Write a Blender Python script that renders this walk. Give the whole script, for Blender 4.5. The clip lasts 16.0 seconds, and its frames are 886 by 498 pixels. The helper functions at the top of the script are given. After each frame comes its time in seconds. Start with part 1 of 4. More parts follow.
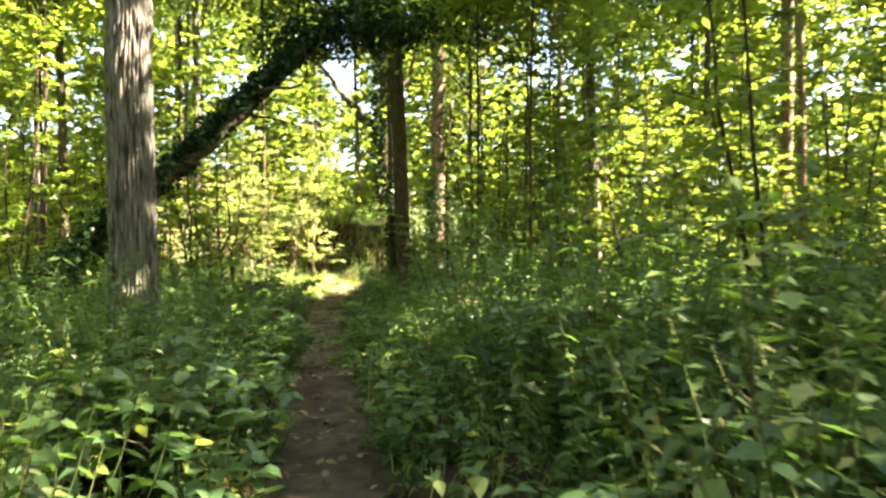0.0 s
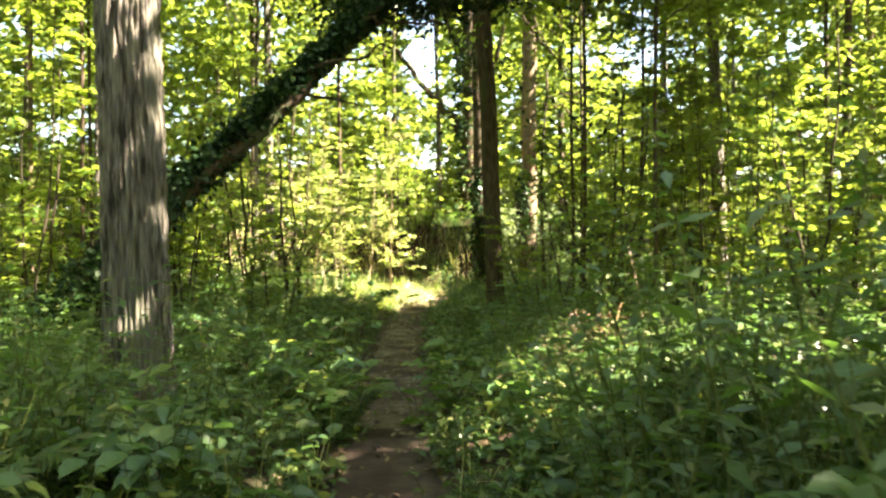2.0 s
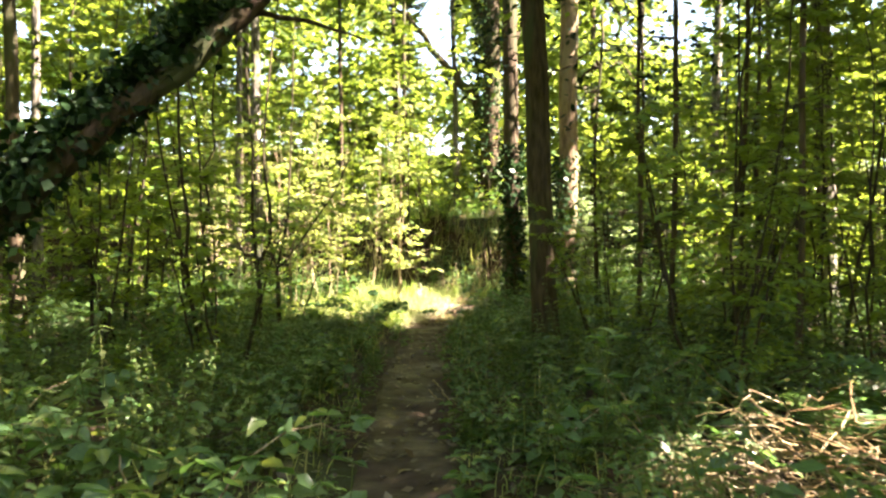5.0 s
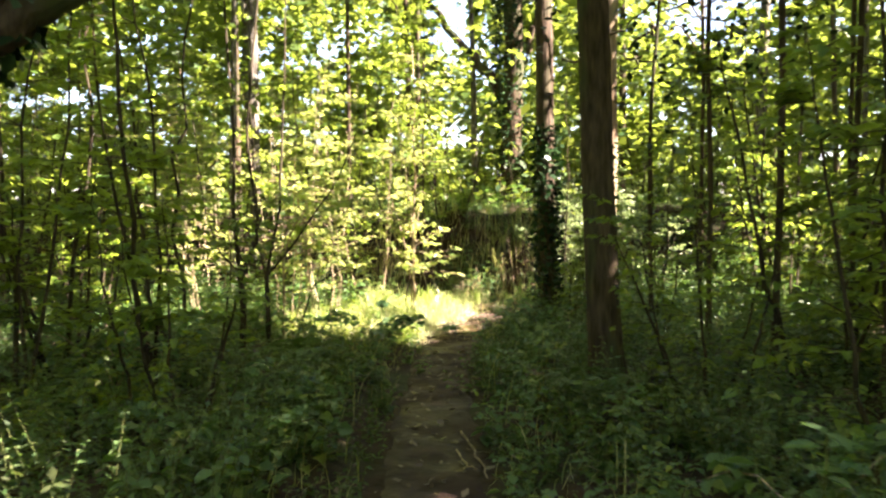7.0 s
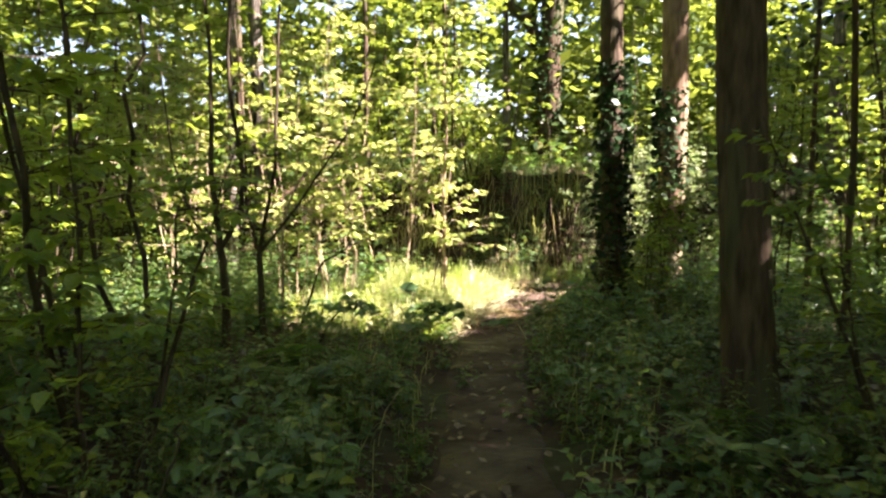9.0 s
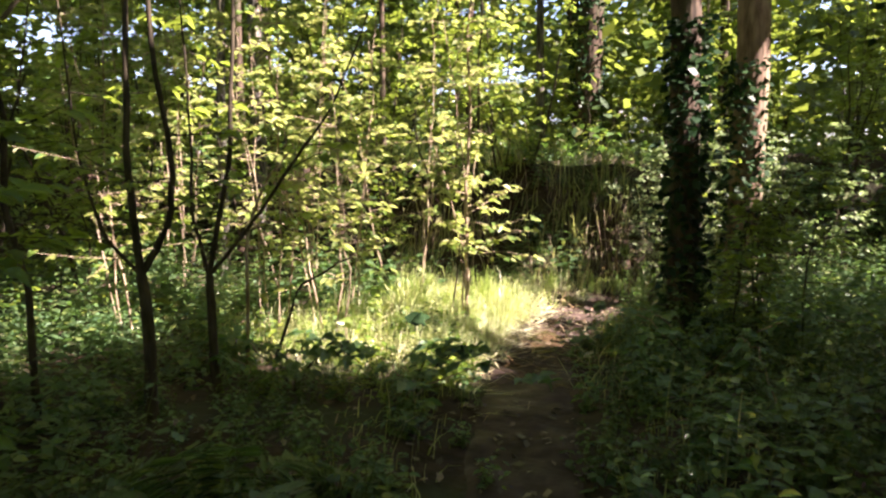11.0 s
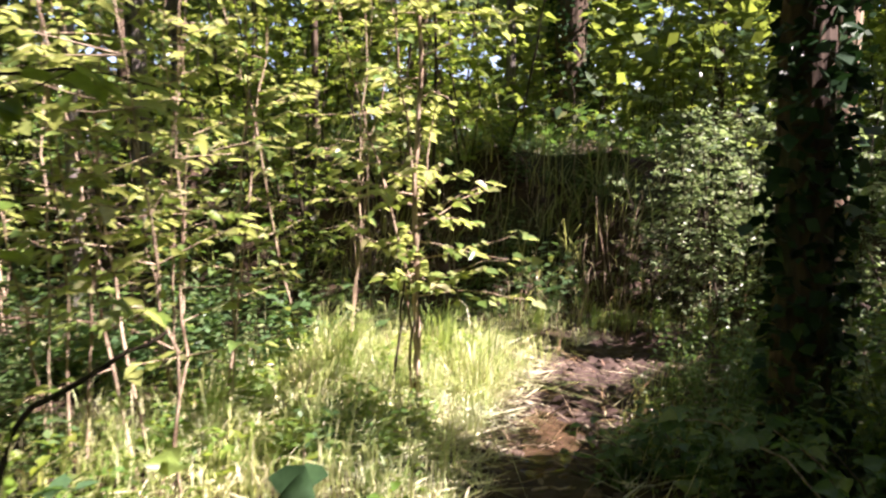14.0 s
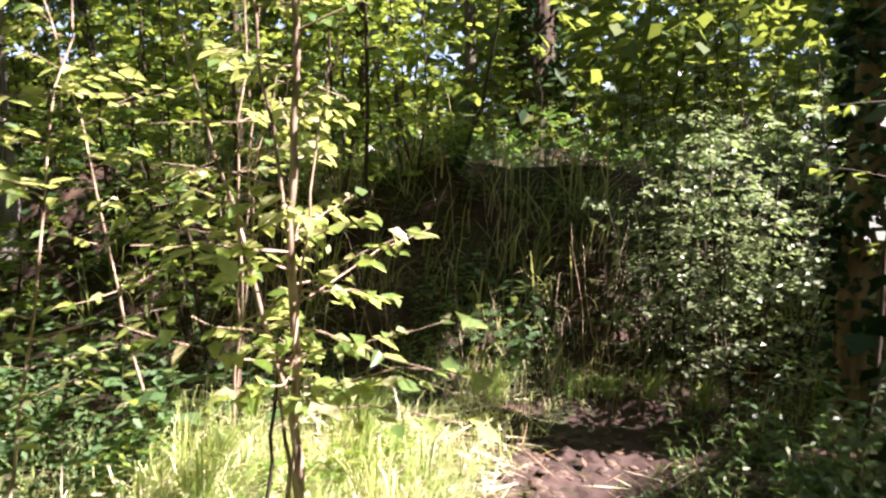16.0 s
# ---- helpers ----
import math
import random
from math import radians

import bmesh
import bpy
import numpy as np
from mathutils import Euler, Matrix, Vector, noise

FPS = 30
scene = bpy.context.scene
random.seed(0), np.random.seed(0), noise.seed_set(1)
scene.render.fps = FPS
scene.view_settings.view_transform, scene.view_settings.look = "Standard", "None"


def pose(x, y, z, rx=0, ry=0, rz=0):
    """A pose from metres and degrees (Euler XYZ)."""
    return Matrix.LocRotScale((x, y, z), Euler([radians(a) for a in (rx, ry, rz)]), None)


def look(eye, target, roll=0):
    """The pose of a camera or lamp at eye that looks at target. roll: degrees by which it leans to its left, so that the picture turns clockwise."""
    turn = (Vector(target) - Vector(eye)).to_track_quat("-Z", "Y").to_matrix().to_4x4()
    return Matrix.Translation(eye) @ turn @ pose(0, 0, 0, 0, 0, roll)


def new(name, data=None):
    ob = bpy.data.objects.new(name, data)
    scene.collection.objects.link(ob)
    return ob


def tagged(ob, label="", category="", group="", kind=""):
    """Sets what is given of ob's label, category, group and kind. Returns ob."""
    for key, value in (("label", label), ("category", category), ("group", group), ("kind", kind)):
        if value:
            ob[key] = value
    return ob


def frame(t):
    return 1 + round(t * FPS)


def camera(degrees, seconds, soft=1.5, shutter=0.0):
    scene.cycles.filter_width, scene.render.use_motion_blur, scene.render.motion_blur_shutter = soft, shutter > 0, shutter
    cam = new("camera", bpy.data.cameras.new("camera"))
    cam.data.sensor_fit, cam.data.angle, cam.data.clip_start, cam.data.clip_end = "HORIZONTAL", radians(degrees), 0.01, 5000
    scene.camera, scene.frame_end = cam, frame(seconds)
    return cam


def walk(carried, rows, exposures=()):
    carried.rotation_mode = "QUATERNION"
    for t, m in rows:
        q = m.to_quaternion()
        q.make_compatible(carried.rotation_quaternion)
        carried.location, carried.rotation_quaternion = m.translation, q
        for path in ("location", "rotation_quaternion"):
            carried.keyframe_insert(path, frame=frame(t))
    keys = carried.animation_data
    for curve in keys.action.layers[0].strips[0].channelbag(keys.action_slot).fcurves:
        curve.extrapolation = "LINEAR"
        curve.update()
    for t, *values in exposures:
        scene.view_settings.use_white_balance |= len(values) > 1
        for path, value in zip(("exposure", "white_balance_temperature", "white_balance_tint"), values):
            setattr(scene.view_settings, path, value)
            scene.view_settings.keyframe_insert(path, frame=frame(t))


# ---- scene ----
# camera and walk
cam = camera(62.9, 16.0, soft=2.4, shutter=0.4)
METRES, EYE, TILT = 16.0, 1.3, -1.5
ROWS = [
    (0.0, 0.0, 0.0, 0.0, 0.0, 0.32, 0.47),
    (0.5, -0.0032, 0.0338, 0.0035, 2.81, 0.27, 0.54),
    (1.0, -0.0065, 0.0652, 0.0066, 4.11, 0.35, 0.52),
    (1.5, -0.0083, 0.1039, 0.0078, 5.08, 0.28, 0.56),
    (2.0, -0.0163, 0.1347, 0.0085, 6.43, 0.32, 0.58),
    (2.5, -0.0217, 0.1661, 0.0101, 6.72, 0.25, 0.43),
    (3.0, -0.0348, 0.2008, 0.0117, 6.89, -0.02, 0.4),
    (3.5, -0.0409, 0.235, 0.0143, 6.81, -0.16, 0.3),
    (4.0, -0.041, 0.2717, 0.0181, 7.05, -0.32, 0.37),
    (6.5, -0.0698, 0.4145, 0.0219, 7.8, -0.65, 0.52),
    (7.0, -0.0732, 0.4456, 0.0241, 8.28, -0.85, 0.5),
    (7.5, -0.0829, 0.4776, 0.0247, 8.32, -1.26, 0.53),
    (8.0, -0.0847, 0.5101, 0.0256, 8.58, -1.58, 0.48),
    (8.5, -0.0951, 0.5387, 0.0238, 9.24, -2.49, 0.48),
    (9.0, -0.1066, 0.5676, 0.0252, 9.7, -3.69, 0.39),
    (9.5, -0.1102, 0.6006, 0.0296, 10.73, -4.52, 0.39),
    (12.0, -0.1314, 0.7314, 0.0327, 12.05, -4.58, 0.24),
    (12.5, -0.1376, 0.7578, 0.0314, 12.08, -4.59, 0.32),
    (13.0, -0.1498, 0.7886, 0.0331, 11.3, -4.73, 0.2),
    (13.5, -0.1508, 0.8287, 0.0311, 9.95, -4.99, 0.02),
    (14.0, -0.1512, 0.8675, 0.0339, 8.67, -5.07, 0.12),
    (14.5, -0.1521, 0.8971, 0.0393, 6.25, -5.01, 0.04),
    (15.0, -0.1448, 0.9272, 0.0421, 6.0, -5.05, 0.06),
    (15.5, -0.1455, 0.9527, 0.0426, 6.15, -4.95, 0.16),
    (16.0, -0.1487, 0.9778, 0.0464, 6.21, -4.99, 0.3),
]
EXPOSURES = [(0.0, 4.27, 7600, 12), (5.0, 4.15, 7300, 17), (9.0, 3.6, 6750, 30), (12.0, 2.95, 6400, 35), (14.0, 2.77, 6250, 37), (16.0, 2.95, 6100, 38)]
walk(cam, [(t, pose(0, 0, EYE, TILT) @ pose(METRES * x, METRES * y, METRES * z, 90 + pitch, roll, yaw)) for t, x, y, z, yaw, pitch, roll in ROWS], EXPOSURES)

# sky and sun: a low warm sun from the east side of the path
SUN_WAY = Vector((0.68, -0.05, 0.73)).normalized()
sky_world = bpy.data.worlds.new("sky")
scene.world = sky_world
sky_world.use_nodes = True
wn = sky_world.node_tree.nodes
sky = wn.new("ShaderNodeTexSky")
sky.sky_type, sky.sun_disc = "NISHITA", False
sky.sun_elevation = math.asin(SUN_WAY.z)
sky.sun_rotation = math.atan2(SUN_WAY.x, SUN_WAY.y)
sky_world.node_tree.links.new(sky.outputs[0], wn["Background"].inputs[0])
wn["Background"].inputs[1].default_value = 0.05
sun = new("sun", bpy.data.lights.new("sun", "SUN"))
sun.data.energy, sun.data.angle, sun.data.color = 5.0, radians(0.5), (1.0, 0.93, 0.8)
sun.matrix_world = look(SUN_WAY * 60, (0, 0, 0))


# ---- materials ----
def shader(name, rough=0.8, spec=0.3):
    m = bpy.data.materials.new(name)
    m.use_nodes = True
    b = m.node_tree.nodes["Principled BSDF"]
    b.inputs["Roughness"].default_value = rough
    b.inputs["Specular IOR Level"].default_value = spec
    return m, m.node_tree.nodes, m.node_tree.links, b


def ramp(n, stops):
    r = n.new("ShaderNodeValToRGB").color_ramp
    while len(r.elements) < len(stops):
        r.elements.new(0.5)
    for e, (p, c) in zip(r.elements, stops):
        e.position, e.color = p, (*c, 1)
    return n[len(n) - 1]


def leaf_material(name, colours, glow, gloss=0.35, share=0.45):
    """Leaf: coloured leaf by leaf, faint blotches and veins, light passing through the blade."""
    m, n, l, b = shader(name, 0.38, gloss + 0.12)
    geo = n.new("ShaderNodeNewGeometry")
    r = ramp(n, [(i / max(1, len(colours) - 1), c) for i, c in enumerate(colours)])
    l.new(geo.outputs["Random Per Island"], r.inputs[0])
    tex, co = n.new("ShaderNodeTexNoise"), n.new("ShaderNodeTexCoord")
    tex.inputs["Scale"].default_value = 55
    l.new(co.outputs["Object"], tex.inputs["Vector"])
    hs = n.new("ShaderNodeHueSaturation")
    mr = n.new("ShaderNodeMapRange")
    mr.inputs[3].default_value, mr.inputs[4].default_value = 0.65, 1.35
    l.new(tex.outputs[0], mr.inputs[0])
    l.new(mr.outputs[0], hs.inputs["Value"])
    l.new(r.outputs[0], hs.inputs["Color"])
    broad = n.new("ShaderNodeTexNoise")
    broad.inputs["Scale"].default_value, broad.inputs["Detail"].default_value = 1.1, 3
    l.new(co.outputs["Object"], broad.inputs["Vector"])
    hue, sat = n.new("ShaderNodeMapRange"), n.new("ShaderNodeMapRange")
    hue.inputs[1].default_value, hue.inputs[2].default_value, hue.inputs[3].default_value, hue.inputs[4].default_value = 0.3, 0.7, 0.475, 0.53
    sat.inputs[1].default_value, sat.inputs[2].default_value, sat.inputs[3].default_value, sat.inputs[4].default_value = 0.3, 0.7, 1.1, 0.8
    for node, slot in ((hue, "Hue"), (sat, "Saturation")):
        l.new(broad.outputs[0], node.inputs[0])
        l.new(node.outputs[0], hs.inputs[slot])
    l.new(hs.outputs[0], b.inputs["Base Color"])
    tr = n.new("ShaderNodeBsdfTranslucent")
    mul = n.new("ShaderNodeMix")
    mul.data_type, mul.blend_type = "RGBA", "MULTIPLY"
    mul.inputs[0].default_value = 1.0
    l.new(mr.outputs[0], mul.inputs[6])
    mul.inputs[7].default_value = (*glow, 1)
    l.new(mul.outputs[2], tr.inputs[0])
    mix = n.new("ShaderNodeMixShader")
    mix.inputs[0].default_value = share
    l.new(b.outputs[0], mix.inputs[1])
    l.new(tr.outputs[0], mix.inputs[2])
    l.new(mix.outputs[0], n["Material Output"].inputs[0])
    return m


def rough_material(name, dark, light, scale, stretch=(1, 1, 1), bump=0.5, depth=0.02, extra=None, rough=0.85, lo=0.32, hi=0.68):
    """Bark, soil and the like: two scales of noise in colour and relief, with patches of a second growth."""
    m, n, l, b = shader(name, rough, 0.15)
    co, mp = n.new("ShaderNodeTexCoord"), n.new("ShaderNodeMapping")
    mp.inputs["Scale"].default_value = stretch
    l.new(co.outputs["Object"], mp.inputs[0])
    fine, coarse = n.new("ShaderNodeTexNoise"), n.new("ShaderNodeTexNoise")
    for t, s in ((fine, scale), (coarse, scale * 0.13)):
        t.inputs["Scale"].default_value, t.inputs["Detail"].default_value = s, 8
        l.new(mp.outputs[0], t.inputs["Vector"])
    r = ramp(n, [(lo, dark), (hi, light)])
    l.new(fine.outputs[0], r.inputs[0])
    out = r.outputs[0]
    if extra:
        k = ramp(n, [(0.48, (0, 0, 0)), (0.62, (1, 1, 1))])
        l.new(coarse.outputs[0], k.inputs[0])
        mix = n.new("ShaderNodeMix")
        mix.data_type = "RGBA"
        l.new(k.outputs[0], mix.inputs[0])
        l.new(out, mix.inputs[6])
        mix.inputs[7].default_value = (*extra, 1)
        out = mix.outputs[2]
    l.new(out, b.inputs["Base Color"])
    bp = n.new("ShaderNodeBump")
    bp.inputs["Strength"].default_value, bp.inputs["Distance"].default_value = bump, depth
    l.new(fine.outputs[0], bp.inputs["Height"])
    l.new(bp.outputs[0], b.inputs["Normal"])
    return m


HERB = leaf_material("herb_leaf", [(0.02, 0.05, 0.015), (0.05, 0.1, 0.026), (0.075, 0.135, 0.04), (0.1, 0.15, 0.05), (0.14, 0.14, 0.05)], (0.10, 0.2, 0.03), 0.3)
BROAD = leaf_material("broad_leaf", [(0.05, 0.11, 0.04), (0.07, 0.14, 0.05), (0.09, 0.16, 0.06), (0.22, 0.25, 0.03)], (0.12, 0.24, 0.05), 0.5)
HAZEL = leaf_material("hazel_leaf", [(0.05, 0.11, 0.02), (0.1, 0.18, 0.03), (0.17, 0.24, 0.05), (0.36, 0.35, 0.18)], (0.38, 0.43, 0.11), 0.5, 0.5)
MAPLE = leaf_material("maple_leaf", [(0.05, 0.12, 0.02), (0.075, 0.16, 0.025), (0.1, 0.18, 0.03), (0.14, 0.19, 0.03)], (0.32, 0.42, 0.05), 0.4, 0.5)
# grey-green leaf, lightened so that the sun on the far elders is in its colour
PALE_LEAF = leaf_material("pale_leaf", [(0.08, 0.14, 0.05), (0.13, 0.2, 0.08), (0.22, 0.28, 0.14), (0.3, 0.34, 0.2)], (0.26, 0.36, 0.12), 0.5, 0.4)
CROWN = leaf_material("crown_leaf", [(0.035, 0.075, 0.016), (0.055, 0.105, 0.02), (0.09, 0.13, 0.025)], (0.2, 0.26, 0.035), 0.3, 0.5)
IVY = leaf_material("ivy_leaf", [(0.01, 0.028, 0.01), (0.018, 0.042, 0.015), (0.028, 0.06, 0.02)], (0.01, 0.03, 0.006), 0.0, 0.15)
GRASS = leaf_material("grass_blade", [(0.12, 0.2, 0.03), (0.22, 0.27, 0.06), (0.42, 0.4, 0.16), (0.55, 0.5, 0.28)], (0.45, 0.48, 0.14), 0.4, 0.4)
TUFT = leaf_material("fresh_grass", [(0.1, 0.17, 0.03), (0.16, 0.25, 0.05), (0.25, 0.32, 0.09)], (0.34, 0.44, 0.09), 0.45, 0.4)
# GRASS made paler: part of the glade's strong sun is in the colour
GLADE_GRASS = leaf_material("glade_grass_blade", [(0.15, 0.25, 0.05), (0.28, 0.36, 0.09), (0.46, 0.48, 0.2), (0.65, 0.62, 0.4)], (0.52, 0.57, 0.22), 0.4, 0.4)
THATCH = leaf_material("bleached_lit_grass", [(0.26, 0.28, 0.11), (0.48, 0.46, 0.26), (0.66, 0.62, 0.45)], (0.4, 0.36, 0.2), 0.3, 0.15)
STRAW = leaf_material("dry_stalk", [(0.14, 0.09, 0.045), (0.24, 0.16, 0.08), (0.36, 0.27, 0.14)], (0.14, 0.1, 0.04), 0.3, 0.2)
LITTER = leaf_material("fallen_leaf", [(0.03, 0.018, 0.011), (0.06, 0.036, 0.02), (0.1, 0.065, 0.038), (0.2, 0.15, 0.1)], (0.06, 0.035, 0.015), 0.35, 0.1)
# dark streaks: the fissures' own tone, deepened to paint in their occlusion
OAK_BARK = rough_material("grey_bark", (0.025, 0.021, 0.018), (0.23, 0.205, 0.18), 15, (1.7, 1.7, 0.24), 1.0, 0.05, (0.13, 0.125, 0.1), lo=0.35, hi=0.65)
DARK_BARK = rough_material("brown_bark", (0.03, 0.022, 0.016), (0.1, 0.07, 0.048), 16, (1.4, 1.4, 0.3), 0.6, 0.015, (0.06, 0.07, 0.035))
PALE_BARK = rough_material("pale_bark", (0.09, 0.06, 0.04), (0.26, 0.18, 0.125), 12, (1.3, 1.3, 0.3), 0.5, 0.012, (0.2, 0.17, 0.11))
TWIG = rough_material("hazel_twig", (0.1, 0.065, 0.04), (0.45, 0.36, 0.25), 30, (1, 1, 0.25), 0.4, 0.004)
DARK_TWIG = rough_material("dark_twig", (0.02, 0.016, 0.011), (0.07, 0.055, 0.035), 30, (1, 1, 0.25), 0.4, 0.004)
STALK = rough_material("green_stalk", (0.05, 0.07, 0.02), (0.13, 0.15, 0.05), 40, (1, 1, 0.3), 0.3, 0.002)
SOIL = rough_material("forest_soil", (0.014, 0.009, 0.006), (0.05, 0.032, 0.02), 9, (1, 1, 1), 0.8, 0.03, (0.03, 0.035, 0.015))
MUD = rough_material("trodden_mud", (0.02, 0.013, 0.01), (0.068, 0.047, 0.037), 7, (1, 1, 1), 0.9, 0.03, (0.035, 0.021, 0.017), 0.8)
wet_noise = MUD.node_tree.nodes.new("ShaderNodeTexNoise")
wet_noise.inputs["Scale"].default_value = 2.2
wet_at = MUD.node_tree.nodes.new("ShaderNodeTexCoord")
MUD.node_tree.links.new(wet_at.outputs["Object"], wet_noise.inputs["Vector"])
wet = ramp(MUD.node_tree.nodes, [(0.42, (0.85, 0.85, 0.85)), (0.62, (0.5, 0.5, 0.5))])
MUD.node_tree.links.new(wet_noise.outputs[0], wet.inputs[0])
MUD.node_tree.links.new(wet.outputs[0], MUD.node_tree.nodes["Principled BSDF"].inputs["Roughness"])
PUDDLE, _, _, puddle_bsdf = shader("muddy_water", 0.06, 0.5)
puddle_bsdf.inputs["Base Color"].default_value = (0.06, 0.037, 0.022, 1)
CLOD = rough_material("mud_clod", (0.025, 0.017, 0.012), (0.13, 0.095, 0.07), 20, (1, 1, 1), 0.7, 0.02, None, 0.55)


# ---- mesh tools ----
def np_mesh(name, blocks, material):
    """One mesh from blocks of (vertices, quads)."""
    v = np.concatenate([b[0] for b in blocks])
    offs = np.cumsum([0] + [len(b[0]) for b in blocks[:-1]])
    f = np.concatenate([b[1] + o for b, o in zip(blocks, offs)])
    me = bpy.data.meshes.new(name)
    me.vertices.add(len(v))
    me.vertices.foreach_set("co", v.astype(np.float32).ravel())
    me.loops.add(f.size)
    me.loops.foreach_set("vertex_index", f.astype(np.int32).ravel())
    me.polygons.add(len(f))
    me.polygons.foreach_set("loop_start", np.arange(0, f.size, 4, dtype=np.int32))
    me.update(calc_edges=True)
    me.materials.append(material)
    return me


def smooth(me):
    me.polygons.foreach_set("use_smooth", np.ones(len(me.polygons), bool))
    return me


def part(name, me, parent, label=""):
    ob = new(name, me)
    ob.parent = parent
    return tagged(ob, label)


def unit(a):
    return a / np.maximum(np.linalg.norm(a, axis=-1, keepdims=True), 1e-9)


def leaves(base, axis, facing, length, width, rng, fold=0.25, plump=0.62, simple=False, hang=0.25):
    """Leaf blades: six corners each, folded along the midrib, tip hanging a little."""
    n = len(base)
    axis = unit(axis)
    side = unit(np.cross(axis, facing))
    up = np.cross(side, axis)
    L, W = np.broadcast_to(length, n)[:, None], np.broadcast_to(width, n)[:, None] * 0.5
    lift = W * fold * rng.uniform(0.3, 1.8, (n, 1))
    sag = L * rng.uniform(0.0, hang, (n, 1))
    a, b, c = base + axis * L * 0.28, base + axis * L * 0.68 - up * sag * 0.3, base + axis * L - up * sag
    k = plump * rng.uniform(0.8, 1.25, (n, 1))
    if simple:
        a = base + axis * L * 0.42
        v = np.stack([base, a + side * W, c, a - side * W], 1)
        return v.reshape(-1, 3), np.arange(n)[:, None] * 4 + np.arange(4)
    v = np.stack([base, a + side * W + up * lift, b + side * W * k + up * lift, c, b - side * W * k + up * lift, a - side * W + up * lift], 1)
    i = np.arange(n)[:, None] * 6
    return v.reshape(-1, 3), np.concatenate([i + [0, 1, 2, 3], i + [0, 3, 4, 5]])


def scatter_leaves(base, size, rng, spread=0.7, slim=0.6, droop=0.25, simple=True):
    """Leaves at the given places that point every way and mostly face the sky."""
    n = len(base)
    a = rng.uniform(0, 2 * np.pi, n)
    axis = np.stack([np.cos(a), np.sin(a), rng.normal(-droop, 0.35, n)], 1)
    face = np.stack([rng.normal(0, spread * 0.6, n), rng.normal(0, spread * 0.6, n), np.ones(n)], 1)
    L = size * rng.uniform(0.6, 1.3, n)
    return leaves(base, axis, face, L, L * slim * rng.uniform(0.8, 1.2, n), rng, simple=simple)


def tube(points, radii, sides=5, phase=0.0):
    p = np.asarray(points, float)
    r = np.broadcast_to(radii, len(p))
    t = unit(np.gradient(p, axis=0))
    ref = np.where(np.abs(t[:, 2:3]) > 0.9, [[1.0, 0, 0]], [[0, 0, 1.0]])
    u = unit(np.cross(ref, t))
    w = np.cross(t, u)
    a = np.arange(sides) / sides * 2 * np.pi + phase
    v = p[:, None] + r[:, None, None] * (np.cos(a)[None, :, None] * u[:, None] + np.sin(a)[None, :, None] * w[:, None])
    i = np.arange(len(p) - 1)[:, None] * sides
    j = np.arange(sides)[None]
    k = (j + 1) % sides
    f = np.stack([i + j, i + k, i + k + sides, i + j + sides], -1).reshape(-1, 4)
    return v.reshape(-1, 3), f


def wander(start, end, n, wobble, rng):
    """A line of n points from start to end with a natural wobble."""
    s = np.linspace(0, 1, n)[:, None]
    p = np.asarray(start, float) * (1 - s) + np.asarray(end, float) * s
    w = np.cumsum(rng.normal(0, wobble, (n, 3)), 0)
    return p + (w - w[-1] * s) * np.minimum(1, s * 4)


def moved(block, x, y, z, turn, scale):
    c, s = math.cos(turn) * scale, math.sin(turn) * scale
    v = block[0]
    return np.stack([v[:, 0] * c - v[:, 1] * s + x, v[:, 0] * s + v[:, 1] * c + y, v[:, 2] * scale + z], 1), block[1]


# ---- plan ----
PATH = np.array([(0.3, -8), (0.2, -4), (0.0, -1), (-0.3, 1.5), (-0.64, 3.7), (-1.1, 6.5), (-1.62, 9.75), (-2.05, 12.5), (-2.33, 14.6), (-2.5, 16.8), (-2.45, 18.6), (-2.1, 20.0), (-1.5, 21.0), (-0.5, 21.8), (1.5, 22.4), (6, 23)])
s_at = np.linspace(0, len(PATH) - 1, 241)
PATH_LINE = np.stack([np.interp(s_at, np.arange(len(PATH)), PATH[:, k]) for k in (0, 1)], 1)
for _ in range(6):
    PATH_LINE[8:-8] = (PATH_LINE[4:-12] + PATH_LINE[8:-8] * 2 + PATH_LINE[12:-4]) / 4


def off_path(x, y):
    p = np.stack([np.ravel(x), np.ravel(y)], 1).astype(float)
    d = np.full(len(p), 1e9)
    for a in range(0, len(p), 20000):
        q = p[a:a + 20000]
        d[a:a + 20000] = np.sqrt(((q[:, None] - PATH_LINE[None, ::3]) ** 2).sum(-1)).min(1)
    return d.reshape(np.shape(x))


def wave(x, y, seed, size):
    g = np.random.default_rng(seed)
    h = 0
    for _ in range(7):
        a, k, q = g.uniform(0, 2 * np.pi), g.uniform(0.6, 1.7) / size, g.uniform(0, 6)
        h = h + np.sin((x * np.cos(a) + y * np.sin(a)) * k * 2 * np.pi + q)
    return h / 7


def step(v, a, b):
    s = np.clip((v - a) / (b - a), 0, 1)
    return s * s * (3 - 2 * s)


def height(x, y):
    x, y = np.asarray(x, float), np.asarray(y, float)
    d = off_path(x, y)
    h = -0.1 * step(y, 4, 12) - 0.15 * step(y, 14, 19)
    h = h + 0.14 * step(d, 0.3, 1.0) + 0.1 * step(d, 1, 5) + 0.07 * wave(x, y, 1, 2.5) * step(d, 0.3, 1.5)
    bank = step(y - 0.25 * np.clip(x + 2, 0, 8) + 0.55 * wave(x, y, 51, 1.8) + 0.2 * wave(x, y, 52, 0.6), 21.5, 23.9) * step(-x, -9, -3)
    return h + (1.65 + 0.35 * wave(x, y, 53, 2.6)) * bank + 0.02 * wave(x, y, 2, 0.5)


